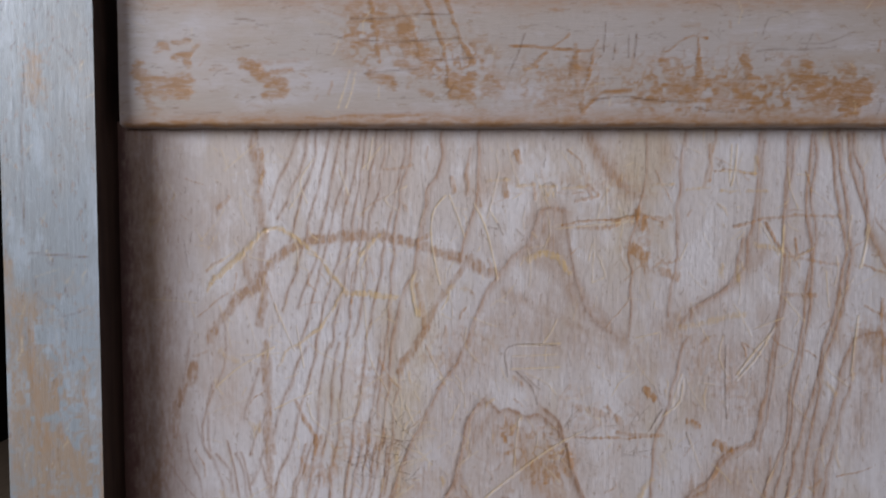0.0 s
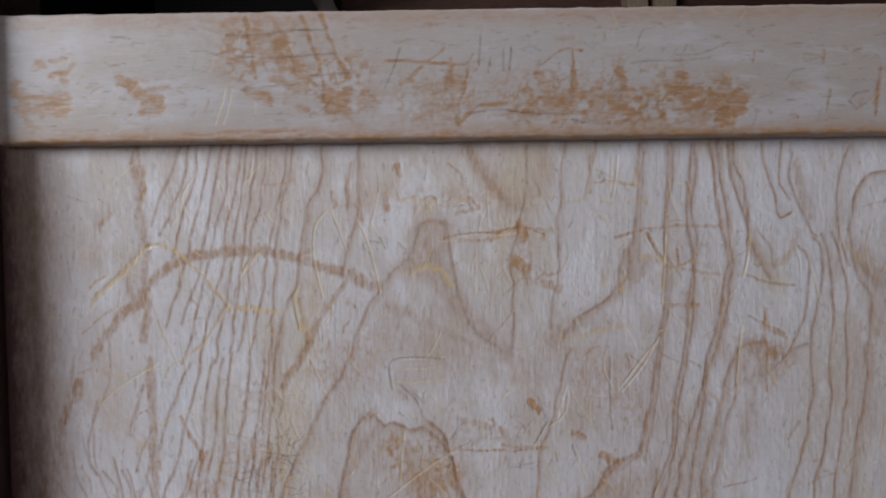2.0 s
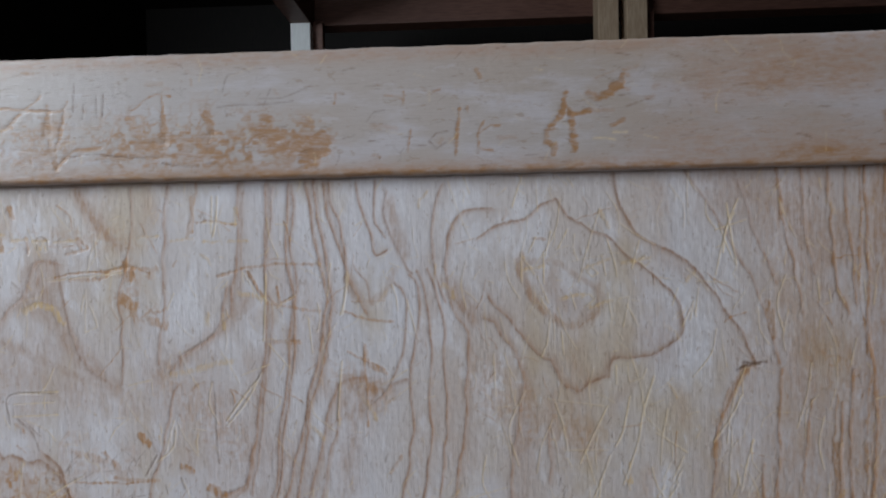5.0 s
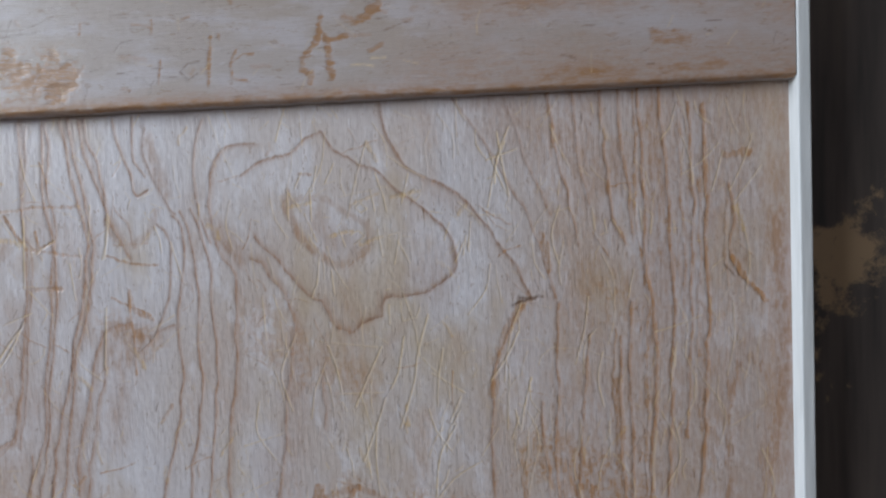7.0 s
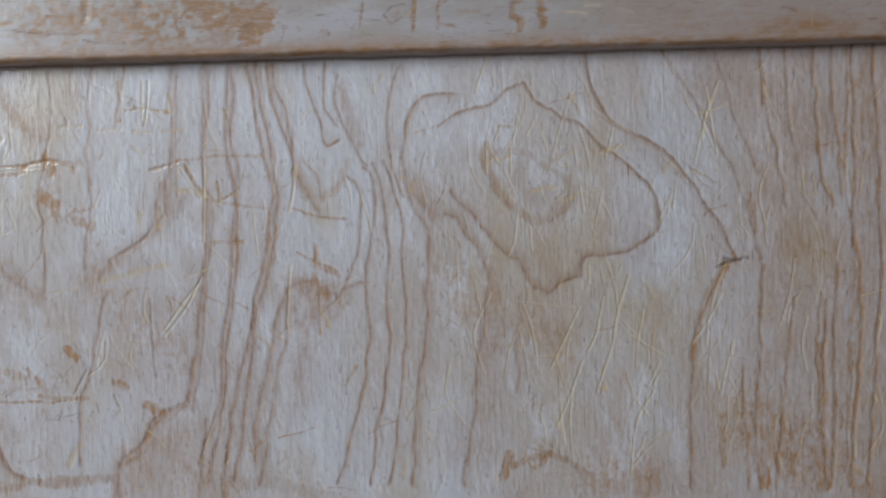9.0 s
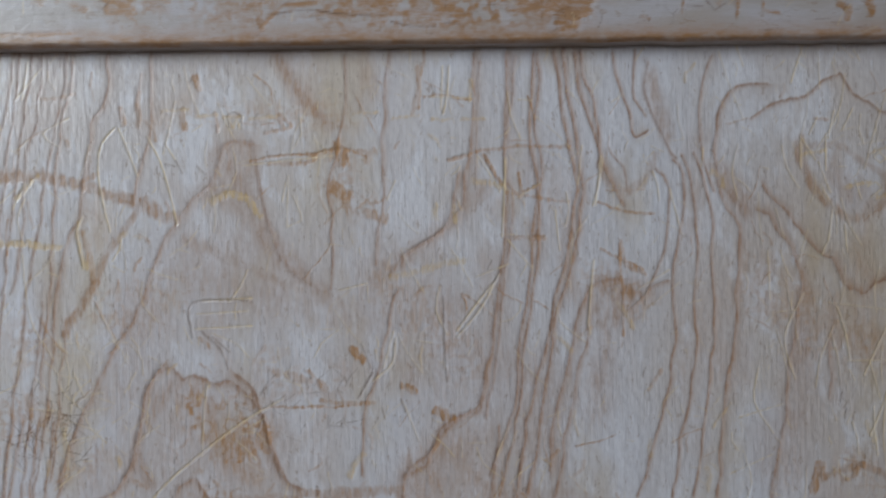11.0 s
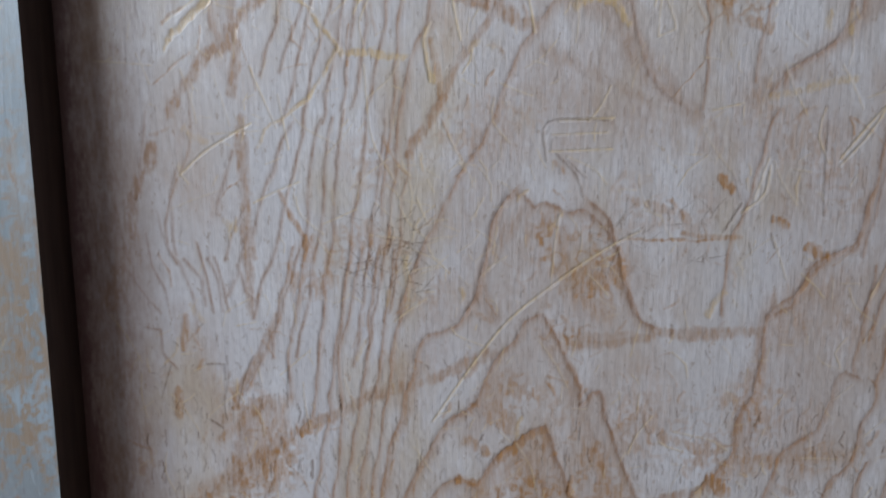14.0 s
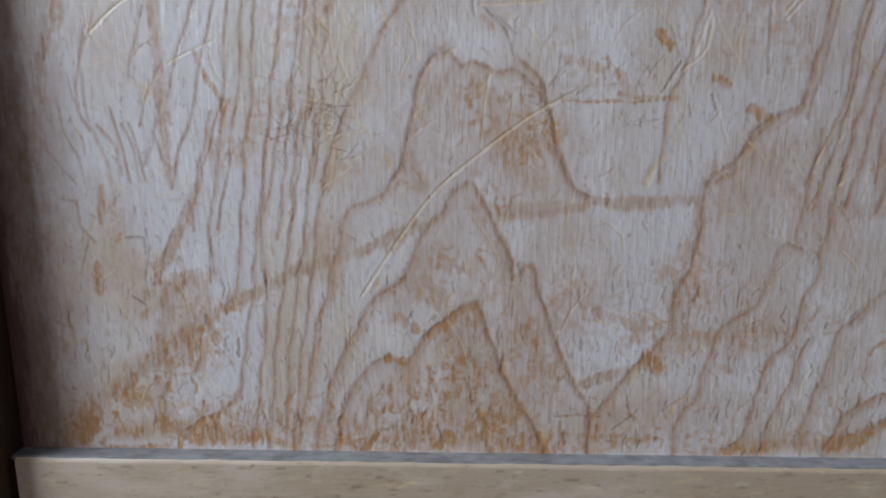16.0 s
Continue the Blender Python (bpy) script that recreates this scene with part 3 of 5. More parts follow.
ply.mark("c", 1.2, 0.7, 0, "129,-78 124,-95")
ply.mark("s", 2.1, 0.5, 0, "119,-112 94,-110")
ply.mark("c", 0.9, 0.7, 0, "60,1 90,4 102,5")
ply.mark("d", 0.9, 0.6, 0, "39,1 43,-3")
ply.mark("s", 2.1, 0.6, 0, "88,-95 94,-103")
ply.mark("s", 1.5, 0.5, 0, "-36,-69 -26,-85")
ply.mark("s", 2.1, 0.4, 0, "-121,12 -115,18")
ply.mark("c", 0.9, 0.6, 0, "-149,26 -144,19 -147,16")
ply.mark("d", 0.9, 0.5, 0, "-140,-5 -138,-19")
ply.mark("c", 0.9, 0.8, 0, "80,-7 78,-16")
ply.mark("c", 0.9, 0.7, 0, "127,-16 131,-7")
ply.mark("c", 0.9, 0.8, 0, "206,-22 208,-41")
ply.mark("c", 0.9, 0.8, 0, "219,8 217,-10")
ply.mark("c", 0.9, 0.8, 0, "229,2 225,-20")
ply.mark("s", 1.8, 0.5, 0, "183,-13 199,-16 212,-18")
ply.mark("s", 1.5, 0.5, 0, "187,-35 201,-35")
ply.mark("c", 0.9, 0.7, 0, "168,-53 184,-47")
ply.mark("c", 0.9, 0.8, 0, "-38,50 -41,33")
ply.mark("c", 0.9, 0.7, 0, "-56,33 -51,19")
ply.mark("c", 0.9, 0.7, 0, "-83,12 -77,21")
ply.mark("c", 0.9, 0.7, 0, "-47,-18 -41,-6")
ply.mark("y", 1.8, 0.7, 0, "24,27 35,27")
ply.mark("y", 1.8, 0.6, 0, "39,24 49,25")
ply.mark("y", 1.8, 0.7, 0, "52,24 61,24")
ply.mark("y", 1.8, 0.7, 0, "65,23 75,24")
ply.mark("y", 1.5, 0.5, 0, "112,24 123,25")
ply.mark("y", 1.5, 0.5, 0, "130,22 142,23")
ply.mark("y", 1.5, 0.5, 0, "148,21 158,22")
ply.mark("y", 1.5, 0.5, 0, "162,21 174,21")
ply.mark("y", 1.8, 0.6, 0, "324,2 335,5")
ply.mark("y", 1.8, 0.6, 0, "357,3 370,7")
ply.mark("y", 1.8, 0.6, 0, "377,6 392,8")
ply.mark("y", 1.8, 0.6, 0, "344,-13 356,-11")
ply.mark("y", 1.8, 0.6, 0, "359,-18 371,-15")
ply.mark("w", 10.3, 0.5, 0, "173,-11 155,-29 139,-42 121,-52")
ply.mark("w", 9.3, 0.55, 0, "54,9 46,-9 74,-33 95,-62")
ply.mark("w", 10.3, 0.5, 0, "225,-61 230,-88 224,-109")
ply.mark("w", 9.4, 0.6, 0, "12,-148 8,-128 26,-99")
ply.mark("w", 10.3, 0.6, 0, "135,-141 130,-169 126,-203")
ply.mark("w", 9.4, 0.5, 0, "33,-155 50,-184 71,-239")
ply.mark("v", 7.0, 0.45, 0, "-145,-255 -122,-232 -99,-215 -81,-187")
ply.mark("v", 8.4, 0.4, 0, "21,-219 16,-245 26,-261")
ply.mark("v", 8.0, 0.4, 0, "42,-112 49,-137 63,-146")
ply.mark("v", 7.0, 0.4, 0, "112,-223 136,-213 174,-211")
ply.mark("v", 5.6, 0.4, 0, "-111,-205 -89,-187")
# fine steep growth rings of the tight-grained side
ply.mark("g", 0.72, 0.58, 0, "-76,56 -83,37 -89,25 -94,12")
ply.mark("g", 0.72, 0.61, 0, "-72,56 -75,40 -79,27 -85,14 -90,6")
ply.mark("g", 0.72, 0.64, 0, "-67,56 -69,44 -72,30 -76,19 -80,5 -83,-6")
ply.mark("g", 0.72, 0.64, 0, "-60,56 -62,44 -66,28 -70,14 -74,-3 -78,-17 -83,-31 -88,-43")
ply.mark("g", 0.72, 0.64, 0, "-54,56 -56,44 -59,30 -62,16 -66,-0 -69,-17 -74,-29 -79,-41")
ply.mark("g", 0.72, 0.64, 0, "-50,56 -51,44 -54,26 -59,11 -62,-3 -66,-19 -70,-34 -75,-51 -79,-63")
ply.mark("g", 0.72, 0.64, 0, "-43,56 -45,44 -49,25 -53,11 -55,-5 -57,-17 -62,-31 -66,-46 -69,-61")
ply.mark("g", 0.72, 0.64, 0, "-41,56 -42,44 -45,25 -48,9 -51,-10 -53,-27 -55,-36 -59,-51 -61,-63")
ply.mark("g", 0.72, 0.58, 0, "-36,56 -37,44 -40,25 -43,9 -45,-8 -48,-24 -50,-39 -53,-58")
ply.mark("g", 0.80, 0.64, 0, "-31,56 -32,44 -35,23 -40,7 -41,-10 -43,-27 -45,-39 -48,-56")
ply.mark("g", 0.80, 0.64, 0, "-20,56 -21,44 -23,30 -26,21 -29,7 -32,-10 -35,-27 -39,-44 -42,-61")
ply.mark("g", 0.72, 0.58, 0, "-74,-63 -78,-70 -81,-78 -85,-88 -89,-98 -93,-110")
ply.mark("g", 0.72, 0.64, 0, "-69,-61 -72,-78 -77,-93 -80,-105 -83,-116 -87,-126 -91,-136 -94,-149")
ply.mark("g", 0.72, 0.64, 0, "-62,-61 -66,-80 -68,-98 -70,-111 -74,-123 -78,-134 -81,-144 -84,-152 -86,-167")
ply.mark("g", 0.72, 0.64, 0, "-57,-61 -60,-83 -62,-101 -65,-116 -68,-134 -72,-149 -75,-167")
ply.mark("g", 0.72, 0.64, 0, "-52,-58 -55,-81 -57,-101 -59,-121 -62,-139 -65,-165")
ply.mark("g", 0.80, 0.64, 0, "-42,-61 -44,-76 -47,-96 -50,-113 -52,-131 -55,-152 -57,-170")
ply.mark("g", 0.80, 0.64, 0, "-34,-61 -37,-83 -40,-106 -43,-126 -46,-147 -49,-171")
ply.mark("g", 0.80, 0.64, 0, "-28,-61 -30,-81 -32,-101 -36,-124 -40,-147 -44,-171")
ply.mark("g", 0.72, 0.51, 0, "-101,-75 -105,-90 -109,-102")
ply.mark("g", 0.72, 0.51, 0, "-96,-98 -102,-110 -106,-123")
ply.mark("g", 0.72, 0.51, 0, "-100,-125 -98,-136 -93,-141")
ply.mark("g", 0.72, 0.44, 0, "-125,-82 -128,-92 -129,-105 -128,-120")
ply.mark("g", 0.72, 0.44, 0, "-125,-122 -118,-130 -116,-143")
ply.mark("g", 0.72, 0.44, 0, "-114,-121 -109,-133 -108,-146")
ply.mark("g", 0.72, 0.44, 0, "-141,-110 -139,-125 -134,-135 -132,-148")
ply.mark("g", 0.72, 0.38, 0, "-135,-100 -132,-115 -126,-125 -121,-140 -120,-156")
ply.mark("g", 0.72, 0.44, 0, "-105,-138 -99,-125 -95,-110")
ply.mark("r", 3.0, 0.7, 1, "-144,-153 -137,-154 -136,-164 -130,-172")
ply.mark("s", 2.0, 0.6, 0, "-81,-92 -77,-100 -71,-113")
ply.mark("s", 4.0, 0.5, 0, "-71,-113 -69,-123")
ply.mark("h", 7.0, 0.5, 0, "171,-159 197,-157 218,-160 241,-167")
ply.mark("h", 4.0, 0.7, 0, "42,-161 67,-159 83,-157")
ply.mark("w", 30.0, 0.4, 0, "139,-153 157,-135 170,-127")
ply.mark("w", 26.0, 0.4, 0, "181,-94 200,-104 190,-130")
ply.mark("w", 30.0, 0.35, 0, "-3,-107 3,-91 13,-72")
ply.mark("w", 34.0, 0.4, 0, "33,-47 55,-57 83,-60")
ply.mark("w", 30.0, 0.35, 0, "27,-122 42,-107 57,-128")
ply.mark("w", 24.0, 0.35, 0, "142,-58 158,-68 148,-93")
ply.mark("w", 24.0, 0.35, 0, "-19,-168 -9,-148 2,-137")
ply.mark("s", 3.0, 0.7, 0, "-98,44 -98,30 -100,21")
ply.mark("c", 1.2, 0.9, 0, "40,-62 63,-61")
ply.mark("c", 1.2, 1.0, 0, "178,-54 168,-66 159,-78")
ply.mark("c", 1.1, 1.0, 0, "130,-81 128,-93 119,-101")
ply.mark("s", 1.2, 0.7, 0, "68,-113 93,-113 113,-112")
ply.mark("s", 1.2, 0.7, 0, "63,4 80,5 95,6")
ply.mark("s", 1.6, 0.7, 0, "92,5 107,8 119,4")
# growth rings, heartwood arches and stains of the figured veneer
ply.mark("r", 6.0, 0.8, 1, "-30,-146 -26,-135 -21,-122 -13,-108 -9,-97 -4,-89 1,-79 7,-72 11,-62 15,-51 20,-40 23,-31 29,-25")
ply.mark("r", 7.0, 0.75, 1, "29,-25 36,-14 44,-9 48,1 51,10 55,12 65,11")
ply.mark("r", 7.0, 0.7, 1, "65,10 67,-3 70,-19 74,-34 82,-49 95,-58")
ply.mark("w", 12.0, 0.45, 0, "53,7 62,6 59,-3 53,-9")
ply.mark("w", 9.0, 0.4, 0, "35,-34 53,-42 72,-51 93,-58")
ply.mark("w", 7.0, 0.5, 0, "95,-58 105,-65 107,-74")
ply.mark("r", 7.0, 0.8, 1, "133,-47 135,-43 144,-37 153,-31 156,-25 163,-19 164,-6 166,6 168,27 169,52")
ply.mark("r", 3.0, 0.9, 1, "113,-146 114,-127 115,-113 120,-100 123,-89 126,-77 128,-65 132,-58")
ply.mark("r", 4.0, 0.7, 1, "121,-46 123,-28 125,-9 125,6 126,21 127,36 129,52")
ply.mark("r", 2.5, 0.8, 1, "100,-58 101,-46 101,-28 100,-9 102,-0 106,15 108,30 109,52")
ply.mark("w", 7.0, 0.75, 0, "78,52 82,42 88,33 95,24 101,19")
ply.mark("r", 7.0, 0.85, 1, "133,-146 143,-142 146,-135 151,-128 155,-122 162,-117 169,-116 171,-108 172,-96 175,-89 177,-74 179,-58 181,-46 182,-28 183,-6 183,24 184,52")
ply.mark("r", 4.0, 0.9, 1, "174,-146 179,-133 185,-117 187,-102 188,-89 190,-74 192,-62 194,-46 196,-28 198,-13 196,-0 194,12 195,27 197,52")
ply.mark("r", 4.0, 1.0, 1, "188,-146 190,-130 194,-114 197,-99 201,-86 204,-74 206,-62 211,-46 214,-28 216,-10 214,3 210,18 208,33 206,52")
ply.mark("r", 8.0, 0.85, 1, "202,-146 203,-127 206,-114 210,-99 213,-86 216,-74 220,-65 223,-58 228,-55 237,-55")
ply.mark("r", 5.0, 0.95, 1, "237,-19 231,-6 226,9 222,21 218,33 215,52")
ply.mark("r", 7.0, 0.9, 1, "1,-146 6,-136 9,-124 11,-111 14,-102 18,-94 24,-92 30,-98 35,-96 44,-100 52,-99 60,-106 66,-114 69,-127 72,-139 76,-146")
ply.mark("h", 4.0, 1.0, 0, "-24,-76 -20,-68 -14,-60 -9,-52")
ply.mark("h", 3.0, 0.7, 0, "-9,-52 -5,-43 -0,-34 4,-28 11,-19 15,-14")
ply.mark("r", 2.0, 0.7, -1, "-24,-75 -26,-89 -28,-108 -31,-130 -33,-146")
ply.mark("r", 3.0, 0.8, 1, "-36,-102 -35,-83 -31,-58 -30,-40 -28,-16 -26,3 -23,24 -19,36 -18,53")
ply.mark("r", 5.0, 0.85, 1, "-30,-74 -28,-55 -25,-42 -22,-31 -17,-22 -14,-6 -11,9 -9,21 -3,33 -1,53")
ply.mark("r", 4.0, 0.8, 1, "9,-16 11,-6 14,6 17,18 18,33 19,53")
ply.mark("r", 3.0, 0.6, 1, "12,21 12,33 14,44")
ply.mark("h", 5.0, 0.85, 0, "-101,53 -102,42 -99,33 -100,21 -99,9 -98,2")
ply.mark("h", 4.0, 0.8, 0, "-97,2 -98,-12 -97,-25 -98,-40 -100,-50")
ply.mark("h", 5.0, 0.85, 0, "-97,-62 -97,-74 -96,-89 -96,-105 -95,-121")
ply.mark("h", 3.5, 0.7, 0, "-95,-121 -96,-136 -95,-146")
ply.mark("h", 3.0, 0.6, 0, "-108,-11 -107,-25 -102,-31")
ply.mark("h", 5.0, 1.0, 0, "-127,-59 -123,-51 -116,-43 -110,-35 -102,-31 -98,-23 -90,-15")
ply.mark("h", 5.5, 1.0, 0, "-90,-15 -81,-9 -69,-5 -56,-3 -44,-2 -29,-4 -15,-7")
ply.mark("h", 5.0, 0.9, 0, "-14,-7 -5,-10 7,-14 14,-17 23,-22 29,-22")
ply.mark("h", 5.0, 0.9, 0, "-138,-83 -135,-73")
ply.mark("h", 5.0, 0.8, 0, "-147,-111 -146,-99 -141,-87")
ply.mark("h", 6.0, 0.8, 0, "-158,-143 -155,-132 -151,-120")
ply.mark("r", 2.0, 0.7, -1, "-125,-86 -129,-96 -132,-106 -131,-117 -128,-124")
ply.mark("r", 2.0, 0.7, 1, "-118,-114 -115,-130 -112,-146")
ply.mark("r", 2.0, 0.6, 1, "-111,-121 -107,-133 -105,-146")
ply.mark("r", 2.0, 0.6, 1, "-150,-127 -143,-138 -136,-146")
ply.mark("r", 2.0, 0.6, -1, "-152,-46 -155,-71 -154,-96 -150,-117")
ply.mark("r", 2.0, 0.5, -1, "-137,-58 -140,-77 -143,-96")
ply.mark("r", 2.0, 0.5, -1, "-119,-46 -118,-65 -123,-83")
ply.mark("s", 4.0, 0.8, 0, "109,-86 115,-91")
ply.mark("s", 3.5, 0.8, 0, "133,-103 138,-106")
ply.mark("s", 5.0, 0.8, 0, "148,-116 155,-119")
ply.mark("s", 5.0, 0.5, 0, "48,-131 55,-136 62,-131")
ply.mark("s", 5.0, 0.75, 0, "105,10 106,3")
ply.mark("s", 6.0, 0.75, 0, "102,-8 107,-13")
ply.mark("s", 4.0, 0.6, 0, "116,-22 126,-25")
ply.mark("s", 4.0, 0.5, 0, "118,3 121,7")
ply.mark("s", 3.0, 0.6, 0, "39,42 41,37")
ply.mark("s", 3.0, 0.55, 0, "32,27 33,19")
ply.mark("s", 3.0, 0.55, 0, "48,25 49,19")
ply.mark("d", 0.9, 0.7, 0, "54,19 54,25 57,26 60,24 60,18")
ply.mark("d", 0.9, 0.55, 0, "68,25 66,23 67,20")
ply.mark("s", 2.0, 0.6, 0, "77,25 83,20 71,16")
ply.mark("s", 2.0, 0.6, 0, "145,52 144,39 142,27")
ply.mark("s", 1.2, 0.7, 0, "142,33 156,32 168,31")
ply.mark("c", 1.2, 1.0, 0, "157,46 156,33 154,24")
ply.mark("s", 1.8, 0.7, 0, "156,2 164,5")
ply.mark("s", 2.0, 0.75, 0, "173,4 178,-3 181,-9")
ply.mark("s", 2.0, 0.6, 0, "190,-6 189,-16")
ply.mark("s", 1.6, 0.65, 0, "190,-13 199,-10")
ply.mark("c", 1.2, 1.0, 0, "183,3 182,-16 181,-34")
ply.mark("c", 1.3, 1.0, 0, "221,-77 224,-46")
ply.mark("c", 1.2, 1.0, 0, "228,3 226,-13 224,-20")
ply.mark("d", 1.0, 0.8, 0, "154,-102 153,-83 153,-62")
ply.mark("c", 1.0, 1.0, 0, "159,-81 170,-68 179,-52")
ply.mark("d", 1.0, 0.8, 0, "35,-79 35,-63 61,-62")
ply.mark("c", 0.8, 0.8, 0, "37,-68 61,-67")
ply.mark("c", 0.9, 0.9, 0, "36,-75 63,-74")
ply.mark("d", 1.0, 0.7, 0, "44,-79 52,-86")
ply.mark("c", 1.0, 1.0, 0, "16,15 22,3 26,-12 29,-26")
ply.mark("c", 1.0, 1.0, 0, "1,19 -5,12 -7,-0 -5,-16 -2,-29")
ply.mark("c", 1.0, 0.9, 0, "3,19 8,6 11,-3")
ply.mark("d", 1.0, 0.7, 0, "24,2 29,1")
ply.mark("d", 1.0, 0.7, 0, "29,4 32,-2")
ply.mark("c", 1.0, 0.9, 0, "-15,-22 -18,-28 -15,-46")
ply.mark("s", 3.0, 0.5, 0, "-15,-29 -12,-37 -10,-52")
ply.mark("y", 3.0, 0.8, 0, "67,-22 61,-14 53,-12 46,-16")
ply.mark("r", 3.0, 0.8, -1, "-62,-129 -63,-145 -65,-165 -68,-185 -70,-195")
ply.mark("r", 3.0, 0.8, -1, "-50,-117 -54,-140 -58,-165 -62,-195 -64,-205 -68,-229 -71,-242 -76,-249")
ply.mark("r", 3.0, 0.8, -1, "-45,-117 -50,-140 -56,-165 -56,-190 -57,-215 -62,-242 -66,-268")
ply.mark("r", 3.0, 0.85, -1, "-38,-117 -42,-145 -44,-169 -48,-190 -53,-226 -58,-268")
ply.mark("r", 3.0, 0.85, -1, "-31,-117 -34,-140 -37,-165 -43,-195 -47,-226 -50,-268")
ply.mark("r", 3.0, 0.9, -1, "-25,-129 -29,-148 -33,-169 -37,-195 -39,-210 -42,-226 -45,-253 -47,-269")
ply.mark("r", 3.0, 0.7, -1, "-76,-117 -82,-140 -85,-155 -93,-172 -98,-182")
ply.mark("r", 3.0, 0.7, -1, "-68,-112 -76,-148 -79,-165 -79,-185")
ply.mark("r", 6.0, 0.9, 1, "-46,-270 -44,-259 -40,-242 -37,-226 -34,-207 -29,-196 -26,-182 -23,-172 -21,-163 -16,-156 -9,-154 -2,-150 2,-143 6,-133 10,-119 12,-106 17,-96 21,-91")
ply.mark("r", 7.0, 0.95, 1, "55,-96 62,-103 66,-113 69,-126 74,-140 79,-149 85,-152")
ply.mark("h", 4.5, 0.75, 0, "85,-154 98,-155 117,-154 133,-153")
ply.mark("h", 4.0, 0.5, 0, "42,-156 55,-156 74,-156")
ply.mark("r", 7.0, 0.95, 1, "-36,-270 -33,-253 -29,-237 -23,-223 -16,-210 -12,-202 -7,-196 -1,-192 6,-187 9,-177 13,-169 19,-161 24,-155 27,-149 35,-146 38,-151 43,-159 48,-172 52,-180 53,-187")
ply.mark("h", 3.5, 0.8, 0, "43,-159 48,-172 51,-179")
ply.mark("r", 7.0, 0.9, 1, "53,-187 57,-181 62,-181 64,-191 69,-207 73,-217 78,-227 83,-238 88,-246 89,-257 89,-271")
ply.mark("h", 3.0, 0.9, 0, "73,-218 78,-227 83,-238 88,-246 89,-260 89,-270")
ply.mark("r", 8.0, 1.0, 1, "-28,-270 -24,-254 -20,-242 -14,-231 -9,-226 -2,-224 6,-227 10,-220 16,-212 24,-205 32,-200 37,-198 40,-204 44,-215 48,-228 53,-238 60,-249 65,-257 69,-269")
ply.mark("s", 4.0, 0.6, 0, "18,-213 26,-205 36,-201")
ply.mark("s", 4.0, 0.6, 0, "49,-229 54,-240 61,-250")
ply.mark("s", 5.0, 0.8, 0, "-2,-225 6,-226")
ply.mark("w", 14.0, 0.6, 0, "26,-212 34,-220 39,-236")
ply.mark("v", 16.0, 0.23, 0, "34,-204 31,-220 26,-236")
ply.mark("v", 14.0, 0.23, 0, "6,-242 16,-252 34,-247 47,-249")
ply.mark("s", 3.0, 1.0, 0, "-14,-271 -10,-262")
ply.mark("s", 3.0, 1.0, 0, "21,-267 24,-259 27,-261")
ply.mark("s", 5.0, 0.55, 0, "27,-263 39,-256 56,-251")
ply.mark("s", 3.0, 0.95, 0, "42,-260 45,-270")
ply.mark("s", 3.0, 0.95, 0, "66,-260 70,-270")
ply.mark("h", 2.5, 0.8, 0, "-10,-262 -2,-258 8,-258 20,-260")
ply.mark("s", 6.0, 0.6, 0, "-2,-239 1,-247 11,-252")
ply.mark("s", 6.0, 0.5, 0, "-9,-246 -11,-267")
ply.mark("s", 5.0, 0.5, 0, "-25,-256 -12,-257")
ply.mark("s", 6.0, 0.6, 0, "6,-251 16,-254")
ply.mark("s", 4.0, 0.55, 0, "-15,-268 6,-268 24,-265")
ply.mark("s", 3.0, 0.5, 0, "82,-196 80,-189")
ply.mark("s", 4.0, 0.45, 0, "83,-194 91,-204")
ply.mark("s", 4.0, 0.45, 0, "96,-204 111,-209")
ply.mark("s", 3.0, 0.4, 0, "19,-239 19,-231")
ply.mark("s", 4.0, 0.5, 0, "11,-192 19,-199")
ply.mark("s", 4.0, 0.45, 0, "1,-205 11,-210")
ply.mark("r", 7.0, 0.9, 1, "89,-271 89,-258 90,-249 96,-243 104,-232 111,-224 117,-217 122,-209 122,-199 125,-189 129,-184 131,-171 132,-157 134,-145 141,-139 147,-133 152,-122 161,-117 169,-113 171,-98")
ply.mark("h", 3.0, 0.8, 0, "126,-188 130,-181 132,-166")
ply.mark("h", 4.5, 0.8, 0, "83,-236 92,-233 104,-229 113,-224")
ply.mark("s", 6.0, 0.8, 0, "113,-222 118,-228")
ply.mark("s", 6.0, 0.45, 0, "119,-215 129,-213 139,-214")
ply.mark("h", 5.0, 0.4, 0, "139,-211 159,-210 179,-208")
ply.mark("r", 6.0, 0.8, 1, "126,-269 127,-256 130,-248 135,-243 137,-232 141,-219 143,-211 149,-204 158,-198 162,-188 165,-178 169,-171 175,-174")
ply.mark("r", 4.0, 0.9, 1, "154,-266 160,-251 162,-240 165,-229 168,-220 175,-214 177,-206 178,-196 182,-186 184,-171 186,-159 188,-147 190,-138")
ply.mark("r", 4.0, 0.8, 1, "166,-266 169,-250 173,-240 177,-234 178,-224 182,-213")
ply.mark("r", 6.0, 0.75, 1, "181,-265 184,-250 188,-237 192,-219 196,-208 202,-203 207,-196 212,-192")
ply.mark("r", 6.0, 1.0, 1, "194,-268 198,-258 201,-250 205,-245 212,-242 218,-239")
ply.mark("s", 7.0, 0.85, 0, "199,-263 207,-260 214,-257 220,-253")
ply.mark("r", 4.0, 0.85, 1, "172,-171 173,-162 175,-150 177,-138 178,-124")
ply.mark("s", 4.0, 0.9, 0, "147,-268 155,-266")
ply.mark("s", 3.0, 0.7, 0, "166,-267 170,-266")
ply.mark("d", 1.2, 0.8, 0, "99,-257 108,-250 110,-247")
ply.mark("d", 1.0, 0.7, 0, "105,-245 109,-253")
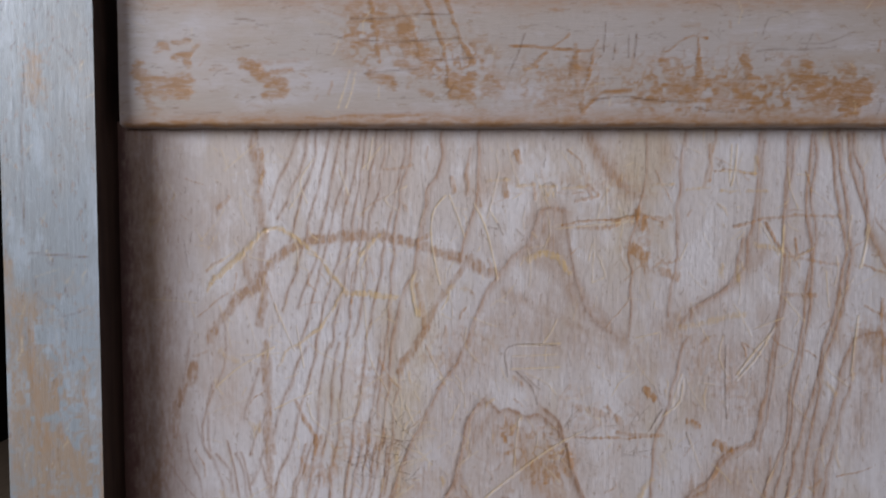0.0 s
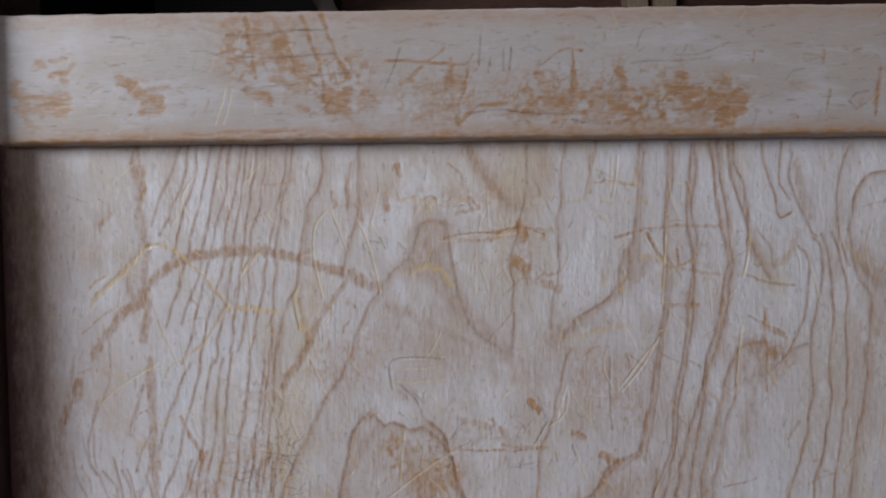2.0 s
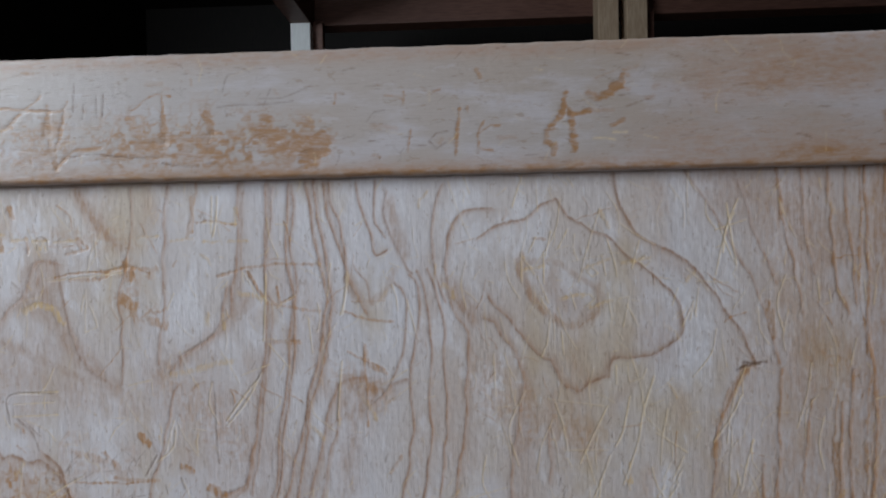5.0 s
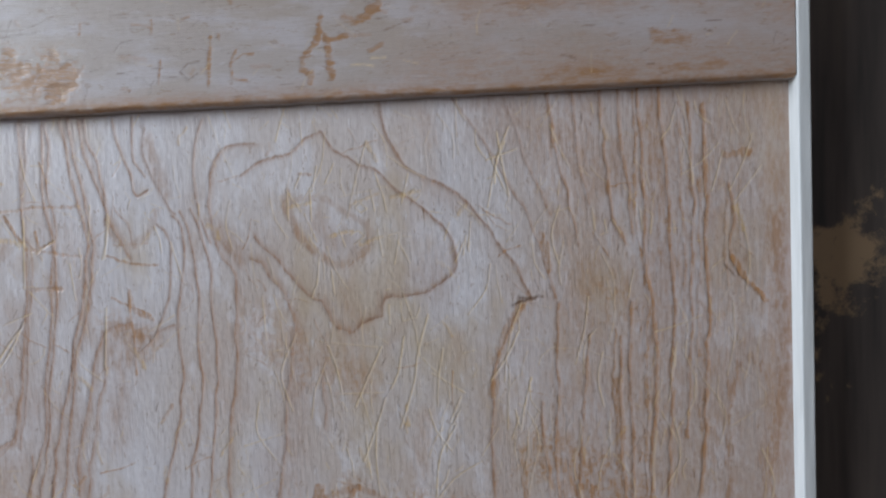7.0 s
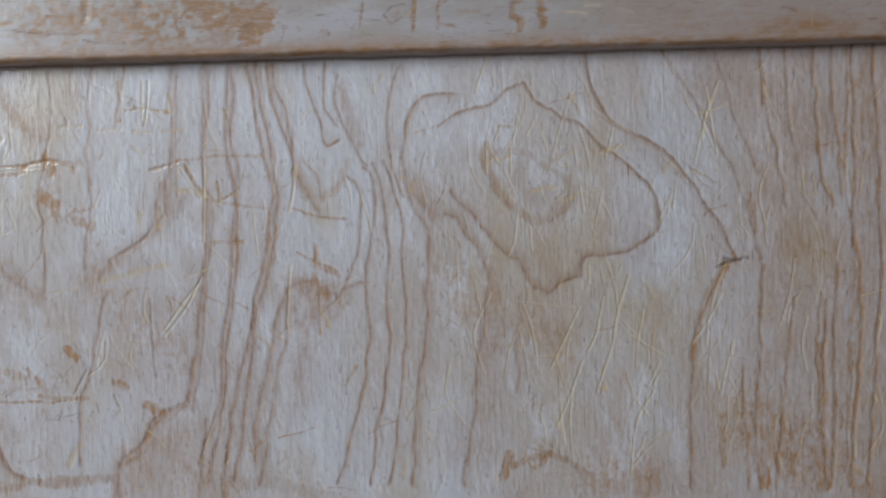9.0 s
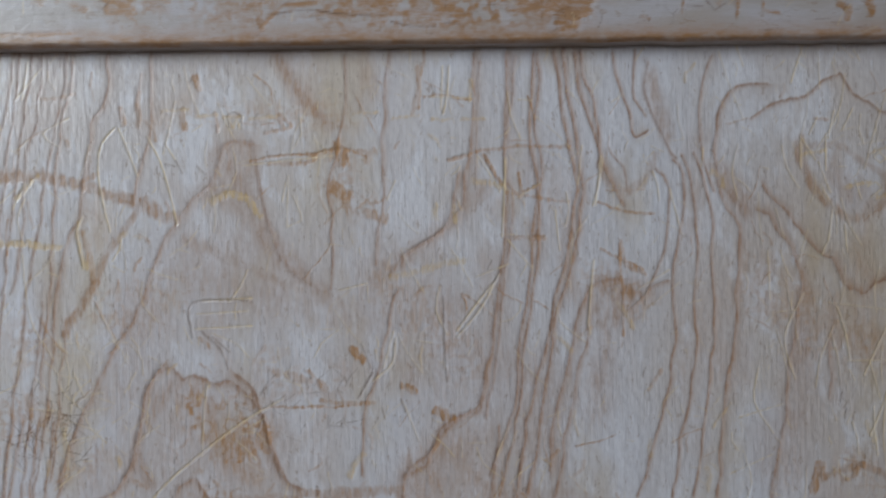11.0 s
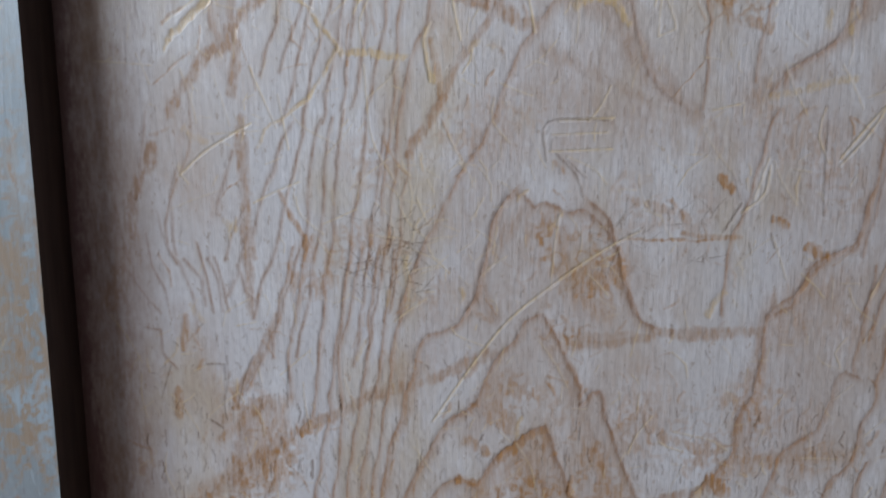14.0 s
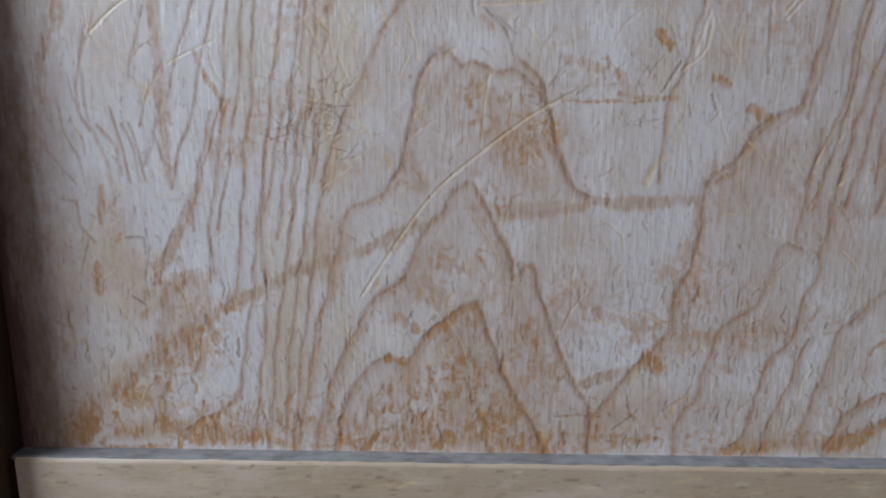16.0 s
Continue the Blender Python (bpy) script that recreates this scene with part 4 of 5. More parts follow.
ply.mark("h", 6.0, 0.95, 0, "-145,-265 -140,-255 -132,-246 -125,-240 -117,-233")
ply.mark("h", 6.0, 0.85, 0, "-117,-233 -108,-227 -101,-219 -90,-211 -78,-203 -69,-197")
ply.mark("h", 5.5, 0.75, 0, "-69,-197 -56,-192 -41,-184 -28,-179 -13,-176 2,-169 12,-164")
ply.mark("h", 7.0, 0.75, 0, "-106,-251 -104,-229 -105,-216 -101,-205 -99,-195 -94,-189 -86,-188")
ply.mark("h", 3.5, 0.7, 0, "-84,-148 -88,-160 -95,-172 -101,-182 -103,-190")
ply.mark("v", 12.0, 0.23, 0, "-94,-195 -92,-205 -98,-216 -103,-227")
ply.mark("s", 7.0, 0.95, 0, "-108,-256 -97,-262 -84,-264 -70,-262 -60,-263")
ply.mark("s", 5.0, 0.7, 0, "-60,-263 -47,-268")
ply.mark("s", 5.0, 0.8, 0, "-132,-244 -119,-243")
ply.mark("s", 7.0, 1.0, 0, "-144,-264 -140,-256")
ply.mark("s", 4.0, 0.7, 0, "-132,-269 -116,-270 -105,-268")
ply.mark("s", 3.0, 1.0, 0, "-101,-270 -92,-257 -88,-255")
ply.mark("s", 3.0, 0.9, 0, "-81,-252 -81,-262")
ply.mark("s", 5.0, 0.9, 0, "-75,-202 -71,-198")
ply.mark("s", 5.0, 0.7, 0, "-89,-217 -92,-222")
ply.mark("s", 4.0, 0.6, 0, "-85,-216 -87,-229")
ply.mark("h", 2.5, 0.8, 0, "-88,-255 -76,-249 -71,-240")
ply.mark("s", 3.0, 0.6, 0, "-111,-205 -109,-202")
ply.mark("s", 3.0, 0.6, 0, "-130,-182 -130,-195")
ply.mark("s", 3.0, 0.5, 0, "-125,-148 -126,-162")
ply.mark("d", 1.2, 0.7, 0, "-117,-170 -108,-170 -108,-177")
ply.mark("d", 1.2, 0.8, 0, "-116,-196 -110,-200")
ply.mark("v", 10.0, 0.23, 0, "-113,-268 -97,-268 -73,-268")
ply.mark("v", 10.0, 0.20, 0, "-131,-254 -112,-254 -104,-248")
ply.mark("c", 1.2, 1.0, 0, "-14,-196 2,-172 16,-153 26,-143")
ply.mark("c", 1.2, 1.0, 0, "26,-143 45,-128 61,-117 76,-109")
ply.mark("r", 2.0, 0.6, -1, "172,48 170,19 169,-11")
ply.mark("r", 3.0, 0.75, -1, "188,50 186,30 183,9 185,-12 185,-32 181,-59 179,-83 175,-101 172,-119")
ply.mark("r", 3.0, 0.9, -1, "199,52 199,35 197,17 199,-0 199,-18 197,-42 194,-66 190,-90 188,-114 182,-141 178,-157")
ply.mark("r", 4.0, 1.0, -1, "210,53 211,37 214,20 217,2 219,-13 217,-31 212,-54 206,-72 203,-90 199,-117 194,-145 191,-157")
ply.mark("r", 3.0, 0.9, -1, "218,53 220,40 225,28 227,10 227,-2")
ply.mark("h", 4.0, 0.55, 0, "228,-0 232,-10 241,-13 249,-8 254,3")
ply.mark("r", 2.0, 0.7, -1, "232,7 238,-2 240,-12")
ply.mark("r", 2.2, 1.0, -1, "234,52 236,40 240,27 243,15 245,12 251,14")
ply.mark("r", 2.0, 0.85, -1, "244,52 243,40 244,30 249,22")
ply.mark("r", 3.0, 0.7, 1, "251,46 249,36 253,24 257,15 261,6 264,2")
ply.mark("w", 7.0, 0.6, 0, "252,41 256,26 260,12")
ply.mark("r", 2.5, 0.8, -1, "281,50 277,39 275,26 275,11 277,-1 282,-14")
ply.mark("r", 4.0, 0.85, -1, "308,36 297,36 289,32 285,25 283,17 282,8 283,-1 284,-10 287,-22 293,-31 293,-52 291,-63 292,-75 287,-105 284,-135 282,-160")
ply.mark("w", 8.0, 0.7, 0, "286,-8 291,-16 296,-24")
ply.mark("r", 3.0, 0.85, 1, "300,21 314,28 326,31 335,39 342,41 347,32 358,25 368,20 377,12 389,3 400,-7 408,-19")
ply.mark("r", 4.0, 0.85, 1, "374,53 375,41 379,32 385,21 398,13 409,8 418,-2 426,-13 434,-24 442,-37 447,-49")
ply.mark("h", 4.0, 0.7, 0, "323,10 322,3 324,-4 329,-13 338,-22 346,-28")
ply.mark("h", 4.0, 0.6, 0, "346,-28 355,-27 363,-20 365,-13 363,-7")
ply.mark("h", 3.0, 0.4, 0, "363,-7 356,-3 348,2 339,7 330,7 324,3")
ply.mark("r", 7.0, 0.85, 1, "408,-19 409,-30 404,-38 395,-44 384,-46 372,-47 369,-55 359,-60 353,-64 346,-61 341,-53 338,-47")
ply.mark("r", 4.0, 0.95, 1, "338,-47 332,-44 324,-35 317,-26 308,-17 305,-12")
ply.mark("r", 6.0, 0.8, -1, "302,-24 308,-26 312,-33 318,-41 321,-50 323,-59 321,-76 318,-94 315,-118 311,-142 308,-161")
ply.mark("w", 10.0, 0.5, 0, "325,-65 323,-82 320,-100")
ply.mark("d", 3.0, 1.0, 0, "441,-49 446,-50 452,-49")
ply.mark("r", 4.0, 0.85, -1, "445,-51 439,-57 434,-69 428,-80 424,-95 425,-110 423,-128 423,-165")
ply.mark("s", 5.0, 0.5, 0, "442,-53 436,-63 428,-80 425,-98")
ply.mark("r", 2.5, 0.9, -1, "262,1 266,-6 267,-21 264,-36 262,-50 262,-68 262,-86 258,-110 252,-131 247,-149 243,-159")
ply.mark("r", 2.5, 0.9, -1, "266,3 270,-9 272,-27 273,-45 272,-63 272,-87 269,-111 264,-135 260,-160")
ply.mark("r", 2.5, 0.9, -1, "271,4 276,-7 280,-24 280,-45 281,-69 280,-93 277,-117 273,-144 270,-160")
ply.mark("r", 2.0, 0.7, -1, "254,-3 260,-12 259,-29 256,-47 249,-62 243,-68")
ply.mark("w", 12.0, 0.65, 0, "228,-58 234,-64 241,-61")
ply.mark("r", 5.0, 0.75, -1, "224,-58 221,-79 215,-103 210,-127 206,-148 204,-158")
ply.mark("r", 5.0, 0.6, -1, "339,-65 337,-89 336,-113")
ply.mark("r", 3.0, 0.7, -1, "410,54 416,45 425,33 430,22 438,7 446,-7 453,-29 458,-49")
ply.mark("r", 3.0, 0.7, -1, "437,53 441,38 445,24 451,9 458,-8")
ply.mark("r", 3.0, 0.8, -1, "457,55 459,40 462,23 466,6 469,-9 472,-24")
ply.mark("r", 3.0, 0.7, -1, "470,55 471,34 474,14 477,-3")
ply.mark("r", 3.0, 0.8, -1, "484,55 485,33 487,8 489,-10 495,-24")
ply.mark("r", 3.0, 0.8, -1, "493,56 493,30 497,4 498,-19")
ply.mark("r", 3.5, 0.95, -1, "503,55 504,27 505,-2 505,-31 508,-60 509,-89 507,-119 505,-149 504,-167")
ply.mark("r", 3.5, 0.9, -1, "514,55 515,32 517,-2 518,-31 519,-54 517,-84 516,-113 513,-167")
ply.mark("r", 3.0, 0.8, -1, "528,46 529,17 530,-6 528,-35 528,-61 526,-90 524,-125")
ply.mark("r", 4.0, 1.0, -1, "535,45 536,14 536,-9 535,-32 537,-55 535,-84 534,-108 531,-143 529,-168")
ply.mark("r", 3.0, 0.8, -1, "548,5 549,-15 547,-27 552,-41 563,-53")
ply.mark("h", 7.0, 0.95, 0, "571,-8 571,-33 573,-57 575,-74 573,-98 571,-115 567,-133 564,-153 561,-169")
ply.mark("h", 4.5, 0.9, 0, "545,-168 545,-132 545,-114 547,-97 551,-88 557,-84 562,-88 565,-94")
ply.mark("r", 3.0, 0.8, -1, "460,-52 459,-76 458,-111 456,-141 459,-166")
ply.mark("r", 3.0, 0.8, -1, "476,-70 473,-94 470,-129 467,-166")
ply.mark("r", 3.5, 0.9, -1, "491,-71 491,-95 490,-118 490,-142 494,-167")
ply.mark("r", 3.0, 0.8, -1, "498,-54 496,-83 496,-112 495,-167")
ply.mark("r", 3.0, 0.7, -1, "450,-105 451,-129 452,-150 453,-166")
ply.mark("s", 4.0, 0.5, 0, "490,-94 490,-118 490,-142")
ply.mark("s", 4.0, 0.45, 0, "508,-72 508,-113")
ply.mark("s", 4.0, 0.45, 0, "535,-73 532,-120")
ply.mark("s", 5.0, 0.7, 0, "475,-151 476,-166")
ply.mark("s", 6.0, 0.7, 0, "488,-154 491,-167")
ply.mark("s", 5.0, 0.7, 0, "461,-147 462,-164")
ply.mark("s", 5.0, 0.6, 0, "440,-137 441,-153")
ply.mark("s", 4.0, 0.6, 0, "453,-17 457,-35")
ply.mark("s", 4.0, 0.6, 0, "557,20 547,19")
ply.mark("s", 3.0, 0.8, 0, "549,-33 557,-47 566,-55")
ply.mark("h", 3.5, 0.8, 0, "334,-152 346,-147 358,-149 370,-157")
ply.mark("s", 4.0, 0.6, 0, "329,-158 332,-146")
ply.mark("s", 3.0, 0.6, 0, "346,-153 352,-147")
ply.mark("v", 44.0, 0.23, 0, "471,48 472,-24 467,-97 467,-166")
ply.mark("v", 50.0, 0.29, 0, "511,46 512,-25 507,-98 509,-167")
ply.mark("v", 40.0, 0.27, 0, "542,45 543,-27 539,-99 538,-168")
ply.mark("v", 30.0, 0.23, 0, "570,44 572,-28 569,-100 564,-169")
ply.mark("v", 40.0, 0.18, 0, "435,-81 436,-125 432,-165")
ply.mark("w", 40.0, 0.5, 0, "431,47 459,29 487,16")
ply.mark("c", 1.0, 1.0, 0, "432,36 434,21 437,4")
ply.mark("c", 1.0, 1.0, 0, "438,38 432,24 430,10")
ply.mark("c", 0.9, 0.9, 0, "426,22 442,27")
ply.mark("w", 13.0, 0.6, 0, "50,5 56,-4 65,-25 78,-45 95,-59")
ply.mark("w", 9.0, 0.5, 0, "33,-33 56,-45 79,-54 100,-62")
ply.mark("w", 11.0, 0.5, 0, "132,-45 145,-38 155,-28")
ply.mark("w", 9.0, 0.45, 0, "100,-65 101,-73")
ply.mark("r", 5.0, 0.8, 1, "128,-52 134,-43 145,-36 153,-30 158,-17 161,-5")
ply.mark("s", 2.0, 0.5, 0, "237,-37 239,-48 249,-53")
ply.mark("w", 12.0, 0.6, 0, "228,-58 237,-61 233,-74")
ply.mark("w", 9.0, 0.5, 0, "282,-1 293,-13 298,-24")
ply.mark("r", 4.0, 0.8, -1, "260,-56 253,-59 240,-70")
ply.mark("s", 4.0, 0.4, 0, "73,-96 86,-99 97,-104")
ply.mark("s", 6.0, 0.4, 0, "42,-127 57,-129 52,-135")
ply.mark("l", 18.0, 0.8, 0, "42,-119 57,-130")
ply.mark("l", 22.0, 0.25, 0, "73,-96 94,-102")
ply.mark("h", 4.0, 0.6, 0, "83,-154 109,-154 131,-154")
# golden late wood beside the rings of the varnished side
ply.mark("s", 2.2, 0.38, 0, "457,55 459,40 462,23 466,6 469,-9 472,-24")
ply.mark("s", 2.2, 0.34, 0, "470,55 471,34 474,14 477,-3")
ply.mark("s", 2.2, 0.38, 0, "484,55 485,33 487,8 489,-10 495,-24")
ply.mark("s", 2.2, 0.38, 0, "493,56 493,30 497,4 498,-19")
ply.mark("s", 2.2, 0.46, 0, "503,55 504,27 505,-2 505,-31 508,-60 509,-89 507,-119 505,-149 504,-167")
ply.mark("s", 2.2, 0.43, 0, "514,55 515,32 517,-2 518,-31 519,-54 517,-84 516,-113 513,-167")
ply.mark("s", 2.2, 0.38, 0, "528,46 529,17 530,-6 528,-35 528,-61 526,-90 524,-125")
ply.mark("s", 2.2, 0.48, 0, "535,45 536,14 536,-9 535,-32 537,-55 535,-84 534,-108 531,-143 529,-168")
ply.mark("s", 2.2, 0.38, 0, "548,5 549,-15 547,-27 552,-41 563,-53")
ply.mark("s", 2.2, 0.38, 0, "460,-52 459,-76 458,-111 456,-141 459,-166")
ply.mark("s", 2.2, 0.38, 0, "476,-70 473,-94 470,-129 467,-166")
ply.mark("s", 2.2, 0.43, 0, "491,-71 491,-95 490,-118 490,-142 494,-167")
ply.mark("s", 2.2, 0.38, 0, "498,-54 496,-83 496,-112 495,-167")
ply.mark("s", 2.2, 0.34, 0, "450,-105 451,-129 452,-150 453,-166")
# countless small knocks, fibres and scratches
# left margin again, browner and deeper: old varnish with the stile's shade
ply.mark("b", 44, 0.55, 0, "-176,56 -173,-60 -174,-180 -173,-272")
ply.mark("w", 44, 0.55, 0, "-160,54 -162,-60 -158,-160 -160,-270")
ply.scatter("v", 46, (-150, 560), (-262, 40), (8, 40), 22, (8, 24), (0.08, 0.24))
ply.scatter("w", 40, (-150, 560), (-262, 40), (8, 50), 18, (8, 22), (0.12, 0.35))
ply.scatter("y", 60, (-150, 560), (-262, 40), (3, 14), 40, (1, 3), (0.3, 0.6))
ply.scatter("c", 330, (-160, 560), (-260, 50), (4, 26), 40, (0.5, 1.0), (0.3, 0.8))
ply.scatter("c", 700, (-160, 560), (-262, 50), (2, 9), 50, (0.25, 0.5), (0.3, 0.8))
ply.scatter("s", 150, (-140, 560), (-265, 45), (5, 22), 70, (0.4, 0.9), (0.3, 0.7))
ply.scatter("d", 500, (-150, 560), (-268, 50), (1.5, 6), 12, (0.4, 0.7), (0.25, 0.6))
ply.scatter("d", 420, (-150, 260), (-268, -190), (2, 9), 8, (0.4, 0.8), (0.3, 0.8))
for zone, w, amount in (("-150,-262 -110,-250 -60,-262 -20,-264", 20, 0.9), ("0,-250 30,-232 45,-250 10,-262", 24, 0.9), ("45,-150 60,-125 40,-112", 22, 0.8), ("-20,-262 60,-264 130,-262 200,-262", 12, 0.8),
                        ("20,-185 45,-205 70,-235", 22, 0.6), ("80,-195 110,-205 130,-190", 26, 0.6), ("-100,-190 -85,-215 -110,-240", 20, 0.7), ("120,-215 160,-212", 14, 0.7), ("-70,-130 -40,-115 -20,-135", 20, 0.5),
                        ("70,-105 100,-95", 16, 0.25), ("100,5 112,-15", 16, 0.7), ("-130,10 -118,0", 14, 0.5), ("440,-130 480,-150 500,-170", 34, 0.7), ("350,-150 400,-160", 20, 0.6), ("470,-40 500,-60", 24, 0.5),
                        ("225,-55 245,-65", 16, 0.5), ("30,20 70,22 110,24", 16, 0.4), ("-40,-80 20,-60", 24, 0.35), ("130,-60 160,-90", 24, 0.35), ("300,-60 350,-90", 30, 0.35)):
    ply.mark("l", w, amount, 0, zone)
for zone, w, amount in (("-128,-262 -100,-258 -60,-262", 10, 0.8), ("-150,-262 -140,-248", 9, 0.8), ("-10,-262 20,-264 45,-262", 8, 0.6), ("5,-236 20,-222 34,-212", 12, 0.4), ("150,-266 200,-262", 8, 0.6), ("-95,-225 -92,-200", 9, 0.4)):
    ply.mark("v", w, amount, 0, zone)
ply.scatter("s", 120, (-150, 60), (-272, -240), (2, 9), 50, (0.6, 2.4), (0.4, 0.8))
ply.scatter("d", 160, (-150, 200), (-272, -150), (1, 3), 40, (0.5, 1.1), (0.3, 0.7))
ply.scatter("s", 60, (-150, 300), (-270, -215), (2, 9), 50, (0.8, 2.4), (0.3, 0.7))
ply.scatter("s", 80, (-140, 260), (-215, -130), (2, 9), 60, (0.7, 1.8), (0.2, 0.5))
ply.scatter("s", 60, (-150, 560), (-220, 50), (3, 12), 45, (0.8, 2.0), (0.2, 0.5))
ply.scatter("c", 60, (290, 565), (-170, 45), (10, 45), 13, (0.6, 1.1), (0.4, 0.9))
ply.scatter("d", 70, (-45, -18), (-142, -104), (3, 12), 60, (0.35, 0.5), (0.4, 0.8))
ply.scatter("d", 40, (60, 110), (-130, -100), (3, 12), 60, (0.35, 0.5), (0.3, 0.6))
ply.scatter("c", 40, (-40, 20), (-130, -80), (6, 16), 60, (0.5, 0.8), (0.4, 0.7))
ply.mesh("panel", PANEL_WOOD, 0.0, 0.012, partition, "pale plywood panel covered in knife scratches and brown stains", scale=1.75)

top = Board(-169, 576.8, 54.5, 122, 0.8, 5, False)
top.mark("s", 7.0, 0.75, 0, "-159,84 -154,78 -143,76 -134,79")
top.mark("s", 7.0, 0.75, 0, "-157,73 -146,71 -134,72")
top.mark("s", 5.0, 0.65, 0, "-153,66 -150,63")
top.mark("s", 5.0, 0.7, 0, "-148,94 -145,96")
top.mark("s", 3.5, 0.75, 0, "-140,90 -132,92 -128,96")
top.mark("s", 3.0, 0.65, 0, "-141,98 -133,99")
top.mark("s", 4.0, 0.7, 0, "-134,89 -133,86")
top.mark("s", 4.5, 0.75, 0, "-104,87 -97,85")
top.mark("s", 6.0, 0.75, 0, "-97,84 -91,78 -84,76")
top.mark("s", 5.0, 0.65, 0, "-92,71 -83,72")
top.mark("s", 3.0, 0.6, 0, "-90,82 -80,83")
top.mark("s", 1.6, 0.9, 0, "-38,119 -35,102 -33,87")
top.mark("s", 2.0, 0.9, 0, "-23,117 -16,105 -12,91")
top.mark("s", 2.2, 0.95, 0, "-9,119 -4,105 1,91 3,76")
top.mark("s", 2.2, 0.95, 0, "1,119 6,108 10,96 15,89")
top.mark("d", 1.2, 0.9, 0, "-48,110 -31,110 -13,112 4,112")
top.mark("d", 1.2, 0.9, 0, "-43,99 -25,98 -7,99 9,100")
top.mark("d", 1.2, 0.8, 0, "-41,82 -28,83 -13,84")
top.mark("d", 1.2, 0.8, 0, "-7,89 4,89 17,90")
top.mark("s", 6.0, 0.55, 0, "-34,102 -25,102 -18,106")
top.mark("s", 9.0, 0.8, 0, "-20,102 -17,93 -11,92")
top.mark("s", 7.0, 0.7, 0, "-37,81 -27,78")
top.mark("s", 6.0, 0.6, 0, "-25,87 -10,83")
top.mark("s", 7.0, 0.85, 0, "4,79 10,76 15,78")
top.mark("s", 4.0, 0.6, 0, "-12,73 -8,71")
top.mark("s", 4.0, 0.65, 0, "4,71 14,71")
top.mark("s", 2.0, 0.6, 0, "19,76 31,74")
top.mark("l", 32.0, 0.9, 0, "-37,102 -13,96 13,82")
top.mark("d", 1.1, 0.8, 0, "42,102 38,90 34,82")
top.mark("s", 1.8, 0.85, 0, "34,96 51,95 63,94 78,94")
top.mark("s", 1.3, 0.8, 0, "56,95 61,99 65,102")
top.mark("s", 2.2, 0.8, 0, "54,93 47,86")
top.mark("s", 3.0, 0.7, 0, "42,84 48,85")
top.mark("s", 3.0, 0.7, 0, "69,96 69,82 70,70 72,63")
top.mark("s", 2.0, 0.9, 0, "78,93 76,82 72,68")
top.mark("s", 6.0, 0.75, 0, "67,85 69,82")
top.mark("s", 1.2, 0.7, 0, "50,75 56,72 59,65")
top.mark("s", 1.8, 0.8, 0, "72,63 78,68 87,72 98,73")
top.mark("d", 1.2, 0.8, 0, "78,68 92,70 107,68 122,67")
top.mark("s", 4.0, 0.5, 0, "60,72 67,65 63,63")
top.mark("l", 26.0, 0.7, 0, "51,76 69,76 98,79")
top.mark("d", 1.0, 0.7, 0, "84,108 83,93")
top.mark("d", 1.0, 0.7, 0, "89,97 88,89")
top.mark("d", 1.0, 0.7, 0, "96,101 96,90")
top.mark("d", 1.0, 0.7, 0, "100,102 99,90")
top.mark("s", 4.0, 0.75, 0, "114,88 117,79 121,73")
top.mark("s", 9.0, 1.0, 0, "124,72 129,73")
top.mark("s", 3.5, 0.9, 0, "132,90 133,75")
top.mark("s", 1.1, 0.85, 0, "132,102 132,90")
top.mark("s", 1.3, 0.85, 0, "115,93 121,98 129,101 137,100")
top.mark("s", 4.0, 0.75, 0, "116,76 133,77 151,76 163,79")
top.mark("s", 3.0, 0.75, 0, "122,67 136,68 151,65")
top.mark("d", 1.1, 0.8, 0, "131,64 141,62 151,62")
top.mark("s", 4.5, 0.8, 0, "156,90 158,82 160,76")
top.mark("s", 4.5, 0.7, 0, "151,71 157,76")
top.mark("s", 5.0, 0.6, 0, "169,79 175,76")
top.mark("l", 34.0, 1.0, 0, "119,76 139,76 169,76")
top.mark("s", 5.0, 0.85, 0, "187,87 189,86")
top.mark("s", 7.0, 0.9, 0, "184,80 193,77")
top.mark("s", 8.0, 0.7, 0, "189,71 199,68")
top.mark("s", 11.0, 1.0, 0, "206,71 213,70 217,72")
top.mark("s", 8.0, 0.95, 0, "209,64 214,65")
top.mark("s", 2.2, 0.8, 0, "209,85 213,81")
top.mark("l", 24.0, 0.9, 0, "189,76 210,73")
top.mark("d", 1.1, 0.75, 0, "162,93 171,94 189,94 203,95")
top.mark("d", 1.0, 0.65, 0, "165,101 168,110 174,111")
top.mark("d", 1.0, 0.6, 0, "191,102 187,93")
top.mark("d", 1.0, 0.65, 0, "-108,110 -98,109")
top.mark("d", 1.0, 0.65, 0, "-97,107 -91,106")
top.mark("d", 1.0, 0.7, 0, "-67,102 -60,102 -53,100")
top.mark("d", 1.0, 0.6, 0, "-110,95 -101,96")
top.mark("d", 1.0, 0.5, 0, "-140,62 -130,61 -116,62")
top.mark("w", 4.0, 0.8, 0, "-75,58 -40,60 -7,60 19,58")
top.mark("s", 1.2, 0.6, 0, "-72,59 -43,60 -13,60")
top.mark("c", 1.0, 0.9, 0, "-49,83 -52,73 -55,64")
top.mark("c", 1.0, 0.9, 0, "-46,82 -48,72 -51,64")
top.mark("s", 1.8, 0.8, 0, "292,88 290,77 289,65")
top.mark("d", 1.1, 0.75, 0, "285,77 279,76 275,72 279,68 284,71")
top.mark("s", 1.6, 0.75, 0, "304,82 301,74 301,67 308,66")
top.mark("s", 1.3, 0.7, 0, "302,75 308,80 312,79")
top.mark("s", 1.0, 0.65, 0, "265,78 263,67")
